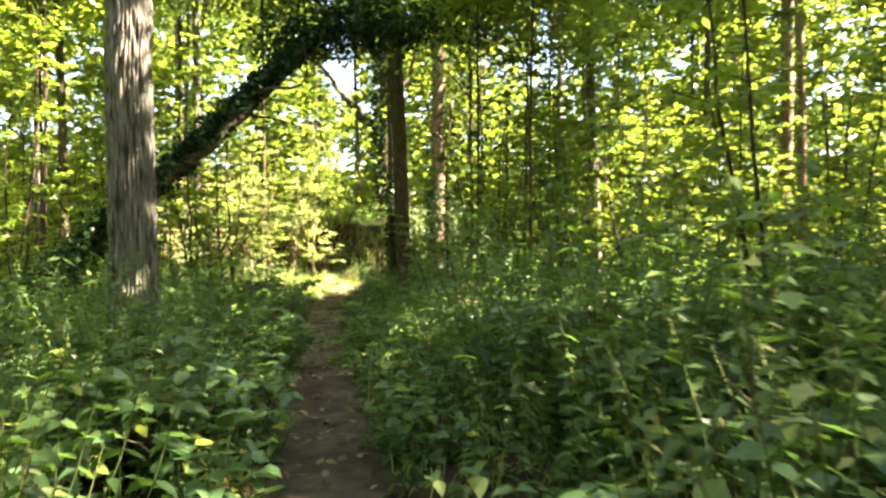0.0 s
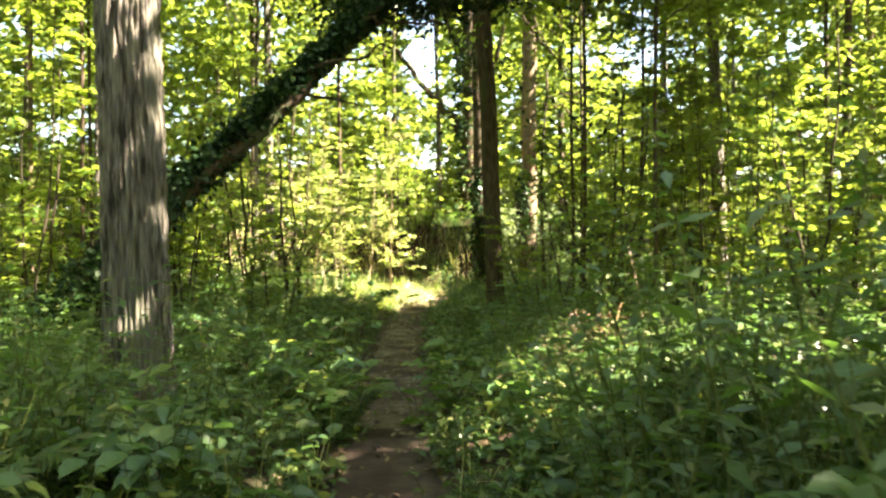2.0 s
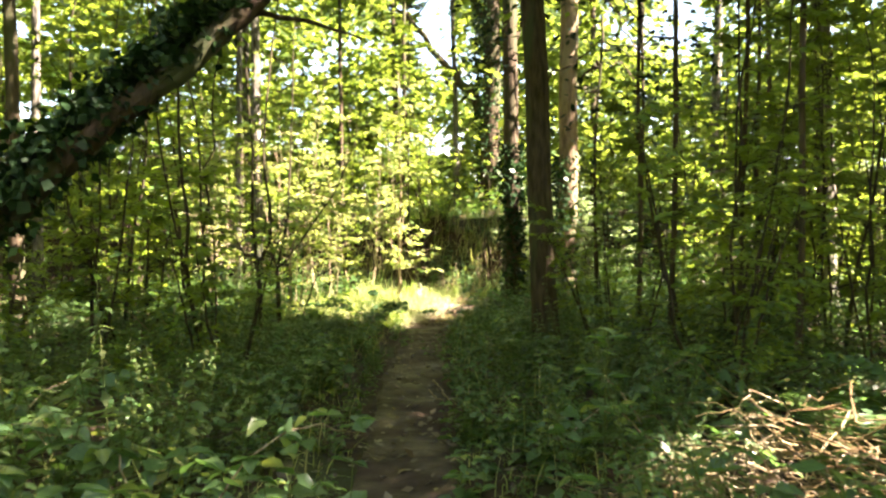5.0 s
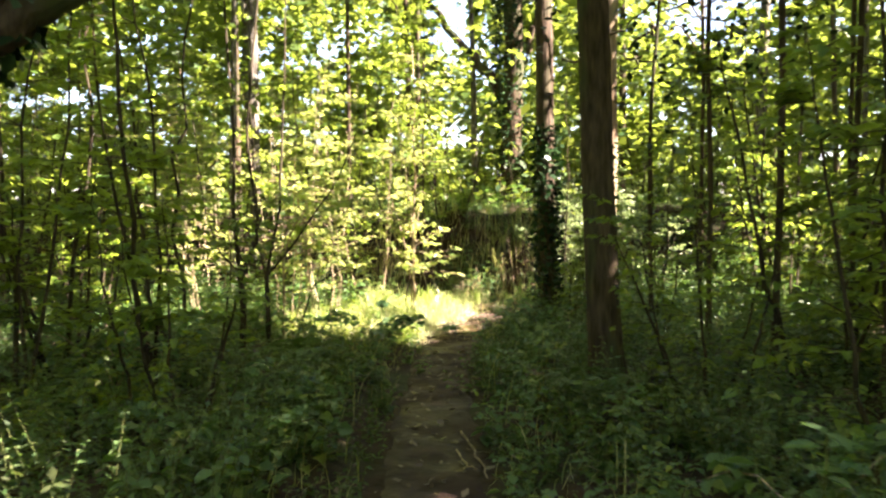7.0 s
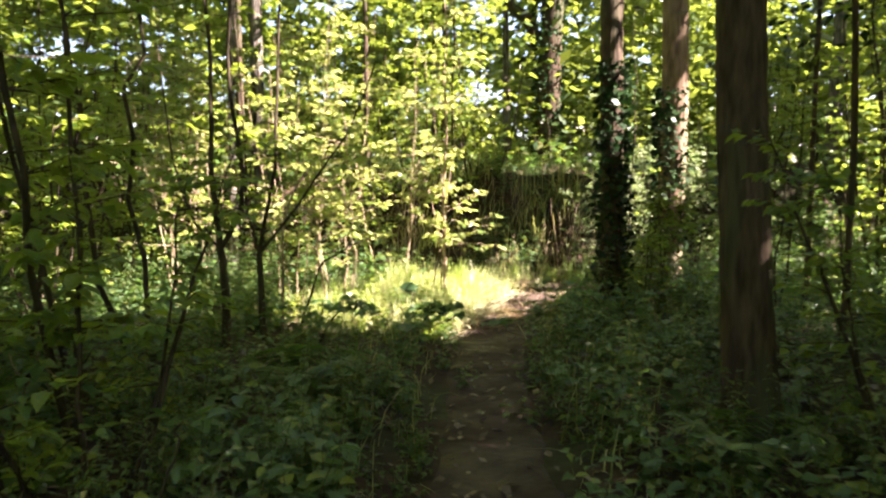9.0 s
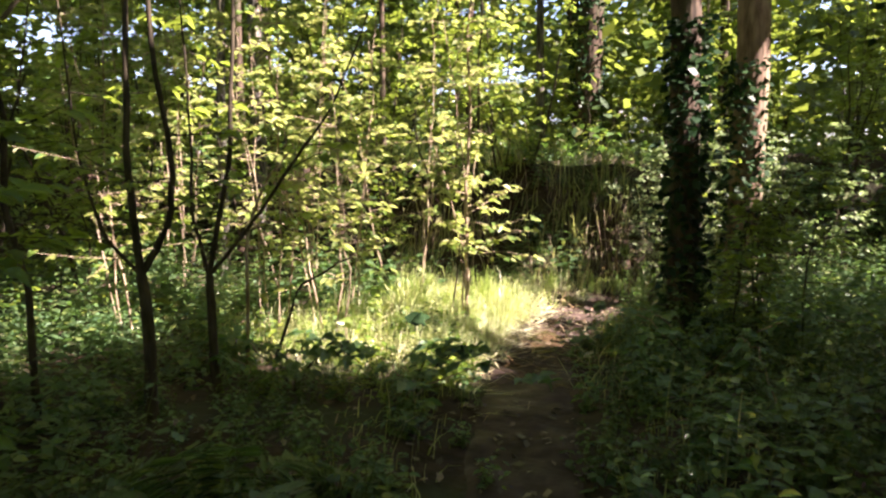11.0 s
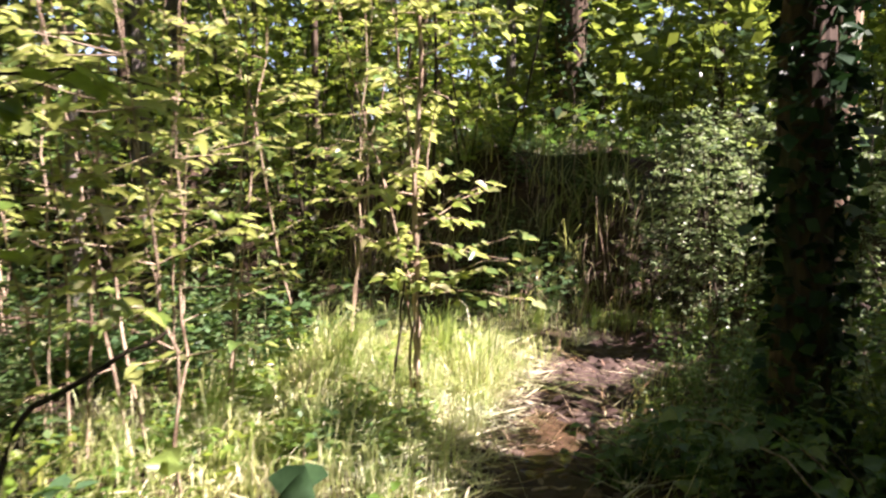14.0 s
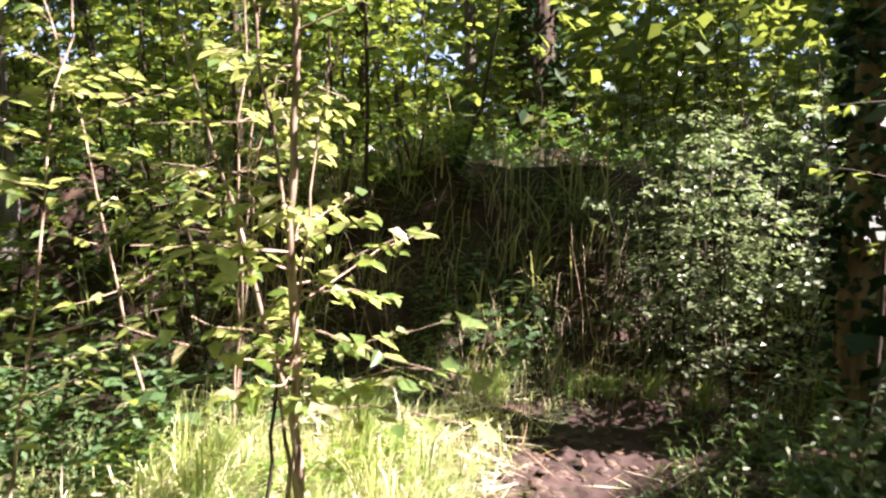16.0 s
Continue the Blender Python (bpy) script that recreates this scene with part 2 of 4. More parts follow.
# gaps in the crowns: a place that the sun reaches and the gap's radius
GAPS = [((-3.3, 18.9, 0.2), 1.3), ((-4.2, 18.6, 1.8), 1.4), ((-3.6, 18.6, 3.3), 1.5), ((-4.6, 18.0, 0.6), 1.0), ((-2.75, 19.3, -0.2), 0.75), ((0.6, 6.9, 0.4), 0.95), ((0.7, 9.0, 0.4), 0.7), ((-4.3, 19.6, 4.6), 1.0), ((-6.3, 15.4, 0.9), 0.9), ((-5.6, 16.4, 1.0), 0.7), ((-6.8, 13.6, 0.9), 0.7), ((-4.1, 17.2, 0.1), 0.8), ((-0.5, 25.5, 3.8), 1.2), ((-0.5, 21.6, 1.5), 1.1), ((4.6, 17.2, 2.6), 1.2), ((5.0, 11.0, 2.2), 1.2), ((7.0, 14.0, 3.5), 1.3), ((-2.0, 26.5, 4.5), 1.2), ((-7.5, 23.0, 4.5), 1.0), ((1.5, 27.0, 4.0), 1.2), ((-2.3, 20.2, -0.2), 0.7), ((-2.6, 18.9, -0.2), 0.6), ((3.0, 20.0, 2.5), 1.0), ((-2.5, 4.3, 0.5), 0.3), ((2.0, 6.9, 0.7), 1.1), ((2.9, 7.8, 0.7), 0.9), ((-3.4, 9.8, 0.5), 0.35), ((-3.9, 17.0, 0.1), 1.1), ((1.7, 7.5, 0.4), 0.8)]


def in_sun_gap(p, more=0.0):
    """Where the crowns leave gaps through which the sun reaches the ground."""
    w = np.array(SUN_WAY)
    hit = np.zeros(len(p), bool)
    for c, r in GAPS:
        q = p - np.array(c)
        t = q @ w
        hit |= (np.linalg.norm(q - t[:, None] * w, axis=1) < r + (more if r > 0.7 else 0)) & (t > 1.2)
    return hit


def thin(p):
    """Leaves outside the sun gaps, with a few stray sprays inside them, and two breaks in the far crowns that show sky."""
    stray = (wave(p[:, 0] + p[:, 2], p[:, 1], 41, 0.9) > 0.36) & (p[:, 1] < 15)
    x, y, z = p[:, 0], p[:, 1] - 4.3, p[:, 2]
    window = ((np.abs(x + 0.6 + 0.14 * y) < 0.03 * y * (1 + 0.6 * wave(z, y, 54, 3.0))) | (np.abs(x + 0.6 - 0.185 * y) < 0.028 * y * (1 + 0.6 * wave(z, y, 55, 3.0)))) & (y > 18) & (z > 1.5 + 0.21 * y)
    return p[(~in_sun_gap(p) | stray) & ~window]


# ---- ground ----
def ground_sheet():
    e = lambda a, b, n: np.linspace(a, b, n)
    xs = np.concatenate([e(-1500, -60, 6)[:-1], e(-60, -12, 13)[:-1], e(-12, 9, 176)[:-1], e(9, 60, 13)[:-1], e(60, 1500, 6)])
    ys = np.concatenate([e(-1500, -60, 6)[:-1], e(-60, -2, 15)[:-1], e(-2, 27, 242)[:-1], e(27, 70, 13)[:-1], e(70, 1500, 6)])
    X, Y = np.meshgrid(xs, ys)
    Z = height(X, Y)
    i = (np.arange(len(ys) - 1)[:, None] * len(xs) + np.arange(len(xs) - 1)[None])[..., None]
    f = (i + np.array([0, 1, len(xs) + 1, len(xs)])).reshape(-1, 4)
    return smooth(np_mesh("ground", [(np.stack([X, Y, Z], -1).reshape(-1, 3), f)], SOIL))


tagged(new("ground", ground_sheet()), "dark forest soil rising to an earth bank behind the glade", "ground", kind="structure")


def path_sheet():
    m, rng = 19, np.random.default_rng(3)
    n = 900
    s = np.linspace(0, len(PATH_LINE) - 1, n)
    c = np.stack([np.interp(s, np.arange(len(PATH_LINE)), PATH_LINE[:, k]) for k in (0, 1)], 1)
    t = unit(np.gradient(c, axis=0))
    side = np.stack([t[:, 1], -t[:, 0]], 1)
    wide = 0.32 + 0.09 * wave(c[:, 1], 0 * s, 5, 1.1) + 0.14 * step(c[:, 1], 16.5, 18.5)
    u = np.linspace(-1.25, 1.25, m)
    x = c[:, None, 0] + side[:, None, 0] * u * wide[:, None]
    y = c[:, None, 1] + side[:, None, 1] * u * wide[:, None]
    muddy = 0.22 + 2.1 * step(y, 16, 18.5)
    z = height(x, y) + 0.012 - 0.05 * step(np.abs(u), 0.85, 1.25) + muddy * (0.022 * wave(x, y, 7, 0.22) + 0.012 * wave(x, y, 8, 0.09))
    i = (np.arange(n - 1)[:, None] * m + np.arange(m - 1)[None])[..., None]
    return smooth(np_mesh("path", [(np.stack([x, y, z], -1).reshape(-1, 3), (i + np.array([0, 1, m + 1, m])).reshape(-1, 4))], MUD))


tagged(new("path", path_sheet()), "narrow trodden mud footpath between the plants", "path", kind="structure")


# ---- trees ----
def bark_trunk(base, top, r0, r1, flare, ridges, depth, sides, rings, rng, bend=0.06):
    """A trunk with a flared foot, a slight bend and ridges of bark that run up it and break."""
    line = wander(base, top, rings, bend / math.sqrt(rings), rng)
    k = np.ones(9) / 9
    for a in (0, 1):
        line[4:-4, a] = np.convolve(line[:, a], k, "valid")
    s = np.linspace(0, 1, rings)
    up = np.linalg.norm(np.asarray(top, float) - base) * s
    r = r0 + (r1 - r0) * s + flare * np.exp(-up / 0.28)
    v, f = tube(line, r, sides)
    v = v.reshape(rings, sides, 3)
    a = np.arange(sides) / sides * 2 * np.pi
    A, U = np.meshgrid(a, up)
    warp = 0.5 * np.sin(U * 2.1 + 3 * np.cos(A)) + 0.35 * np.sin(U * 5.3 + 2 * np.sin(2 * A)) + 0.2 * np.sin(U * 13 + 5 * np.sin(A * 3))
    ridge = np.abs(np.sin(A * ridges / 2 + warp)) ** 0.6 * (0.7 + 0.3 * np.sin(U * 17 + 4 * np.sin(A * 5 + U)))
    root = flare * 0.6 * np.exp(-U / 0.2) * np.sin(A * 5 + 1)
    out = depth * (ridge - 0.6) + root
    v = v + unit(v - line[:, None]) * out[..., None]
    return v.reshape(-1, 3), f


def limb(start, end, r0, r1, rng, sides=7, n=14, wobble=0.05):
    return tube(wander(start, end, n, wobble, rng), np.linspace(r0, r1, n), sides)


def crown_points(centre, size, clumps, per, rng, r=0.7):
    c = rng.normal(0, 0.45, (clumps, 3)) * size + centre
    p = (c[:, None] + rng.normal(0, r, (clumps, per, 3)) * (1, 1, 0.45)).reshape(-1, 3)
    return p, c


def tree(name, label, spot, top, r0, r1, flare, bark, ridges, depth, seed, crown, leafy=CROWN, sides=48, rings=90, limbs=7, leaf=0.16, category="tree"):
    rng = np.random.default_rng(seed)
    x, y = spot
    z = float(height(x, y)) - 0.06
    root = tagged(new(name), label, category)
    root.location = (x, y, z)
    base, top = np.zeros(3), np.array(top, float)
    part("trunk", smooth(np_mesh("trunk", [bark_trunk(base, top, r0, r1, flare, ridges, depth, sides, rings, rng)], bark)), root)
    centre, size, clumps, per = crown
    p, c = crown_points(np.array(centre, float), np.array(size, float), clumps, per, rng)
    for e in c[:limbs]:
        s = rng.uniform(0.6, 0.97)
        part("limb", smooth(np_mesh("limb", [limb(top * s, e, r1 * 0.5, 0.02, rng)], bark)), root)
    p = thin(p + root.location) - np.array(root.location)
    part("crown", np_mesh("crown", [scatter_leaves(p, leaf, rng)], leafy), root)
    return root


tree("oak_tree", "tall oak with deeply ridged grey bark beside the path", (-2.97, 6.98), (-0.25, 0.25, 11.5), 0.215, 0.17, 0.13, OAK_BARK, 34, 0.045, 11, ((0, 0, 11.5), (3.2, 3.2, 2.0), 80, 60), leaf=0.22, sides=200, rings=320)
tree("dark_tree", "slim straight tree with dark brown bark beside the path", (-0.69, 13.25), (-0.45, 0.5, 11), 0.137, 0.105, 0.05, DARK_BARK, 22, 0.012, 12, ((0, 0.5, 11), (2.8, 2.8, 1.8), 75, 60), leaf=0.22, sides=90, rings=160)
tree("pine_tree", "straight tree with reddish brown bark in the sun", (-0.2, 20.4), (0.1, 0.3, 12), 0.2, 0.16, 0.06, PALE_BARK, 20, 0.012, 13, ((0, 0, 12), (2.6, 2.6, 1.8), 70, 60), leaf=0.22, sides=60, rings=120)
tree("grey_tree", "slim tree in shade beside the muddy bend", (-1.18, 17.65), (0.0, 0.4, 11), 0.135, 0.11, 0.06, DARK_BARK, 18, 0.01, 14, ((0.5, 0.5, 11), (2.6, 2.6, 1.6), 70, 60), leaf=0.22, sides=60, rings=120)


def ivy_on(root, r, z0, z1, n, seed, leaf=0.09):
    rng = np.random.default_rng(seed)
    a, u = rng.uniform(0, 2 * np.pi, n), rng.uniform(z0, z1, n)
    d = r + np.abs(rng.normal(0, 0.05, n))
    part("ivy", np_mesh("ivy", [scatter_leaves(np.stack([np.cos(a) * d, np.sin(a) * d, u], 1), leaf, rng, 1.2, 0.8, 0.5)], IVY), root.children[0], "dark glossy ivy")


# the ivy also hides the lower bark, so these trunks look shaded
for ob in [o for o in scene.objects if o.name in ("pine_tree", "grey_tree")]:
    ivy_on(ob, 0.17 if ob.name == "pine_tree" else 0.12, 0.05, 3.0, 1500, 17)


def mossy_tree():
    rng = np.random.default_rng(15)
    root = tagged(new("ivy_tree"), "old forked tree with dark ivy round its trunk", "tree")
    root.location = (-2.2, 27.2, float(height(-2.2, 27.2)) - 0.05)
    stem = part("trunk", smooth(np_mesh("trunk", [bark_trunk(np.zeros(3), np.array((0.2, 0, 11.0)), 0.3, 0.2, 0.1, 22, 0.02, 60, 100, rng)], DARK_BARK)), root)
    for a, b, r in (((0.05, 0, 2.9), (-2.9, -0.4, 6.4), 0.17), ((0.08, 0, 3.6), (1.4, 0.3, 8.0), 0.12), ((0.1, 0, 4.6), (-1.2, 0.4, 9.0), 0.1)):
        part("limb", smooth(np_mesh("limb", [limb(a, b, r, 0.05, rng, 9, 18, 0.07)], DARK_BARK)), root)
    n = 2600
    a, u = rng.uniform(0, 2 * np.pi, n), rng.uniform(0.2, 7, n)
    r = 0.3 + np.abs(rng.normal(0, 0.08, n))
    p = np.stack([np.cos(a) * r, np.sin(a) * r, u], 1)
    part("ivy", np_mesh("ivy", [scatter_leaves(p, 0.1, rng, 1.2, 0.8, 0.6)], IVY), stem, "dark glossy ivy")
    p, _ = crown_points(np.array((0, 0, 11.0)), np.array((3.0, 2.5, 2.0)), 60, 60, rng)
    part("crown", np_mesh("crown", [scatter_leaves(p, 0.18, rng)], CROWN), root)


mossy_tree()


def leaning_tree():
    """A dead tree that leans across, wrapped in ivy, its head caught in the trees beside the path."""
    rng = np.random.default_rng(16)
    foot, head = np.array((-5.55, 8.75, 0.1)), np.array((-1.35, 11.3, 5.0))
    root = tagged(new("leaning_tree"), "dead leaning tree wrapped in dark ivy", "tree")
    root.location = foot
    d = head - foot
    stem = part("trunk", smooth(np_mesh("trunk", [bark_trunk(np.zeros(3), d, 0.12, 0.06, 0.05, 16, 0.015, 40, 90, rng, 0.16)], DARK_BARK)), root)
    n = 7500
    s = rng.beta(1.2, 1.3, n)
    thick = 0.13 + 0.13 * np.abs(wave(s * 6, s * 0, 4, 1.3))
    thick = thick * (1.1 - 0.82 * s)
    p = s[:, None] * d + unit(rng.normal(0, 1, (n, 3))) * (0.11 + np.abs(rng.normal(0, 0.75, n)) * thick)[:, None]
    part("ivy", np_mesh("ivy", [scatter_leaves(p, 0.085, rng, 1.3, 0.8, 0.7)], IVY), stem, "shaggy dark ivy")
    for k in range(7):
        s = rng.uniform(0.55, 1)
        part("branch", smooth(np_mesh("branch", [limb(d * s, d * s + np.array((rng.uniform(-0.8, 1.4), rng.uniform(-0.3, 1.2), rng.uniform(-0.3, 0.7))), 0.035, 0.008, rng, 5, 10, 0.05)], DARK_BARK)), root)
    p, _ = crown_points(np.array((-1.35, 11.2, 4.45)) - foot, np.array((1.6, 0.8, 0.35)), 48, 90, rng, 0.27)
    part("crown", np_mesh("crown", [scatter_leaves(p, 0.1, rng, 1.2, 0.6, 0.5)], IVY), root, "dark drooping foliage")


leaning_tree()

# low-crowned trees added to shade the path before the glade
for k, (x, y) in enumerate([(1.6, 14.3), (2.4, 16.4), (1.4, 11.8), (-6.4, 11.6), (0.9, 17.6), (0.6, 15.6), (0.6, 13.2), (-6.8, 10.0), (-7.8, 14.0)]):
    tree("shade_tree", "low-crowned woodland tree added to shade the path", (x, y), (0.1, 0.1, 7.0), 0.03, 0.025, 0.02, DARK_BARK, 14, 0.006, 200 + k, ((0, 0, 6.3), (2.0, 2.0, 1.6), 78, 60), MAPLE, 14, 40, 7, 0.15)["group"] = "shade trees"

# added holly: its near-black crown only blocks light over the path's right side
for k, (x, y) in enumerate([(0.1, 16.5)]):
    tree("holly_tree", "dark-leaved holly added to darken the ground near the path", (x, y), (0.1, 0.0, 4.6), 0.03, 0.02, 0.02, DARK_BARK, 14, 0.005, 230 + k, ((0, 0, 3.9), (1.5, 1.5, 1.0), 36, 60), IVY, 14, 40, 6, 0.12)["group"] = "holly trees"

# taller trees added for shade: crowns roof the wood beside and behind the glade
for k, (x, y) in enumerate([(4.5, 22.5), (6.2, 25.4), (7.8, 22.8), (-3.2, 27.6), (-6.2, 25.2), (-7.4, 20.8), (-6.9, 13.2), (-9.6, 17.2), (-4.4, 24.8), (-9.0, 9.0), (-8.5, 23.6), (-8.2, 11.4), (-10.5, 13.8)]):
    tree("canopy_tree", "tall thin woodland tree added for the shade of its dense green crown", (x, y), (0.15 * (k % 3 - 1), 0.1, 9.8), 0.06 + 0.015 * (k % 4), 0.04, 0.04, (DARK_BARK, OAK_BARK)[k % 2], 14, 0.008, 260 + k, ((0, 0, 9.4), (2.9, 2.9, 1.5), 62, 60), sides=18, rings=40, limbs=6, leaf=0.25)["group"] = "canopy trees"

# trees that stand further off and close the wood around the walk
# those behind the start stay unseen and are added for their shade
FAR_TREES = [(6.5, 7.5), (9, 10.5), (6.8, 14.6), (12, 13), (10.5, 6), (13.5, 4), (9, 2), (5, 0.5), (16, 10), (-9, 13), (-7.6, 22.5), (-12.5, 19), (-5.5, 30), (3.6, 17), (5.5, 11), (7.5, 21), (4.2, 27), (9.5, 15), (1.2, 31), (-10, 28), (11, 27), (-15, 10), (13, 8), (7, 4), (-7.5, 2), (3.5, -3), (-4, -4), (10, -2), (-12, -3), (15.5, 19), (-17, 25)]
for k, (x, y) in enumerate(FAR_TREES):
    r = 0.07 + 0.1 * ((k * 37) % 11) / 11
    tree("forest_tree", "slender woodland tree with green crown, standing among saplings", (x, y), (((k * 13) % 7 - 3) * 0.15, ((k * 5) % 7 - 3) * 0.12, 10 + k % 4), r, r * 0.6, 0.05, (DARK_BARK, OAK_BARK, PALE_BARK)[k % 3], 16, 0.01, 100 + k, ((0, 0, 9.5 + k % 3), (3.2, 3.2, 2.4), (50 if y < 8 else 80) if y < 22 else 48, 60), sides=16, rings=40, limbs=6, leaf=0.27)["group"] = "woodland trees"


# ---- saplings and shrubs ----
def sapling_blocks(h, stems, twigs, per, leaf, rng, lean=0.25, low=0.25, r=0.014, slim=0.62, flat=0.05, wob=0.02, simple=False):
    """Stems, twigs and leaves of a young tree: twigs leave the stems, leaves stand along them in flat sprays."""
    wood, lv = [], []
    for _ in range(stems):
        a = rng.uniform(0, 2 * np.pi)
        hh = h * rng.uniform(0.75, 1.1)
        foot = np.array((math.cos(a), math.sin(a), 0)) * 0.05 * stems
        foot[2] = -0.05
        tip = foot + np.array((math.cos(a) * lean * rng.uniform(0.2, 1.4), math.sin(a) * lean * rng.uniform(0.2, 1.4), hh))
        line = wander(foot, tip, 14, wob * h / 3, rng)
        wood.append(tube(line, np.linspace(r * rng.uniform(0.7, 1.2), 0.003, 14), 5))
        for _ in range(twigs):
            s = rng.uniform(low, 1) ** 0.8
            i = min(12, int(s * 13))
            b = rng.uniform(0, 2 * np.pi)
            ln = (0.25 + 0.5 * (1 - s)) * min(1.0, h / 3.0) * rng.uniform(0.5, 1.3)
            e = line[i] + np.array((math.cos(b) * ln, math.sin(b) * ln, ln * rng.uniform(-0.1, 0.5)))
            tw = wander(line[i], e, 3, 0.012, rng)
            wood.append(tube(tw, np.linspace(0.005, 0.0015, 3), 3))
            q = np.sort(rng.uniform(0.15, 1.05, per))
            base = tw[0] + (tw[-1] - tw[0]) * q[:, None] + rng.normal(0, flat * 0.4, (per, 3)) * (1, 1, 0.5)
            turn = b + np.where(np.arange(per) % 2, 1, -1) * rng.uniform(0.4, 1.3, per)
            ax = np.stack([np.cos(turn), np.sin(turn), rng.normal(-0.2, 0.25, per)], 1)
            face = np.stack([rng.normal(0, 0.35, per), rng.normal(0, 0.35, per), np.ones(per)], 1)
            L = leaf * rng.uniform(0.6, 1.25, per)
            lv.append(leaves(base, ax, face, L, L * slim * rng.uniform(0.85, 1.2, per), rng, simple=simple))
    return wood, lv


def sapling(name, label, spot, blocks, bark, leafy, category="sapling", group=""):
    root = tagged(new(name), label, category, group)
    root.location = (*spot, float(height(*spot)))
    part("stem", smooth(np_mesh("stem", blocks[0], bark)), root)
    part("foliage", np_mesh("foliage", blocks[1], leafy), root)
    return root


# the lone sapling in the sun of the glade
def glade_sapling():
    rng = np.random.default_rng(21)
    root = tagged(new("hazel_sapling"), "young hazel with pale forked stem in sunlit grass", "sapling")
    root.location = (-3.3, 18.42, float(height(-3.3, 18.42)))
    main = wander((0, 0, -0.05), (0.02, 0.05, 4.4), 24, 0.018, rng)
    part("stem", smooth(np_mesh("stem", [tube(main, np.linspace(0.024, 0.006, 24), 8)], TWIG)), root)
    lv = []
    for s, e, r in (((-0.03, 0, -0.05), (-0.07, 0.02, 0.95), 0.014), ((0.03, 0.02, -0.05), (0.0, 0.0, 0.8), 0.016), ((0, 0, 0.78), (-0.5, 0.1, 2.6), 0.011), ((0, 0, 0.95), (0.16, 0.1, 2.2), 0.008), ((0, 0, 1.5), (-0.22, -0.1, 3.3), 0.008)):
        part("side_stem", smooth(np_mesh("side_stem", [tube(wander(s, e, 10, 0.012, rng), np.linspace(r, r * 0.4, 10), 6)], TWIG)), root)
    part("side_stem", smooth(np_mesh("side_stem", [tube(wander((-0.12, -0.08, -0.05), (-0.05, 0.0, 1.0), 10, 0.018, rng), np.linspace(0.011, 0.006, 10), 6)], DARK_TWIG)), root)
    for k in range(62):
        z = rng.uniform(0.75, 4.2) if k < 44 else rng.uniform(0.6, 1.7)
        b = rng.uniform(0, 2 * np.pi)
        ln = rng.uniform(0.25, 0.75) if k < 44 else rng.uniform(0.4, 0.95)
        c = np.array((np.interp(z, main[:, 2], main[:, 0]), np.interp(z, main[:, 2], main[:, 1]), z))
        tw = wander(c, c + (math.cos(b) * ln, math.sin(b) * ln, ln * rng.uniform(-0.1, 0.4)), 6, 0.015, rng)
        part("twig", np_mesh("twig", [tube(tw, np.linspace(0.005, 0.002, 6), 4)], TWIG), root)
        per = 13
        q = rng.uniform(0.15, 1.05, per)[:, None]
        turn = b + np.where(np.arange(per) % 2, 1, -1) * rng.uniform(0.3, 1.3, per)
        ax = np.stack([np.cos(turn), np.sin(turn), rng.normal(-0.25, 0.25, per)], 1)
        face = np.stack([rng.normal(0, 0.4, per), rng.normal(0, 0.4, per), np.ones(per)], 1)
        L = 0.095 * rng.uniform(0.55, 1.25, per)
        lv.append(leaves(tw[0] + (tw[-1] - tw[0]) * q + rng.normal(0, 0.02, (per, 3)), ax, face, L, L * 0.68, rng))
    part("foliage", np_mesh("foliage", lv, HAZEL), root, "yellow-green sunlit leaves")


glade_sapling()
rng = np.random.default_rng(22)
HAZELS = [(-4.15, 16.97, 3.2), (-4.6, 18.1, 3.6), (-5.0, 17.2, 3.4), (-5.4, 18.9, 4.0), (-4.3, 19.6, 3.8), (-5.7, 16.4, 3.6), (-6.6, 18.2, 4.2), (-7.2, 19.6, 4.2)]
for x, y, h in HAZELS:
    sapling("hazel_bush", "slender hazel bush with pale stems and yellow-green leaves", (x, y), sapling_blocks(h, 4, 17, 8, 0.095, rng, 0.6, 0.2, 0.009), TWIG, HAZEL, "bush", "hazels round the glade")
# dark thin stems before the light
for x, y, h in [(-5.1, 14.4, 5.0), (-5.7, 13.2, 4.5)]:
    sapling("dark_sapling", "thin dark-stemmed young tree with upright forking branches", (x, y), sapling_blocks(h, 2, 22, 9, 0.085, rng, 0.8, 0.3, 0.024, wob=0.045), DARK_TWIG, MAPLE, "sapling", "dark saplings")


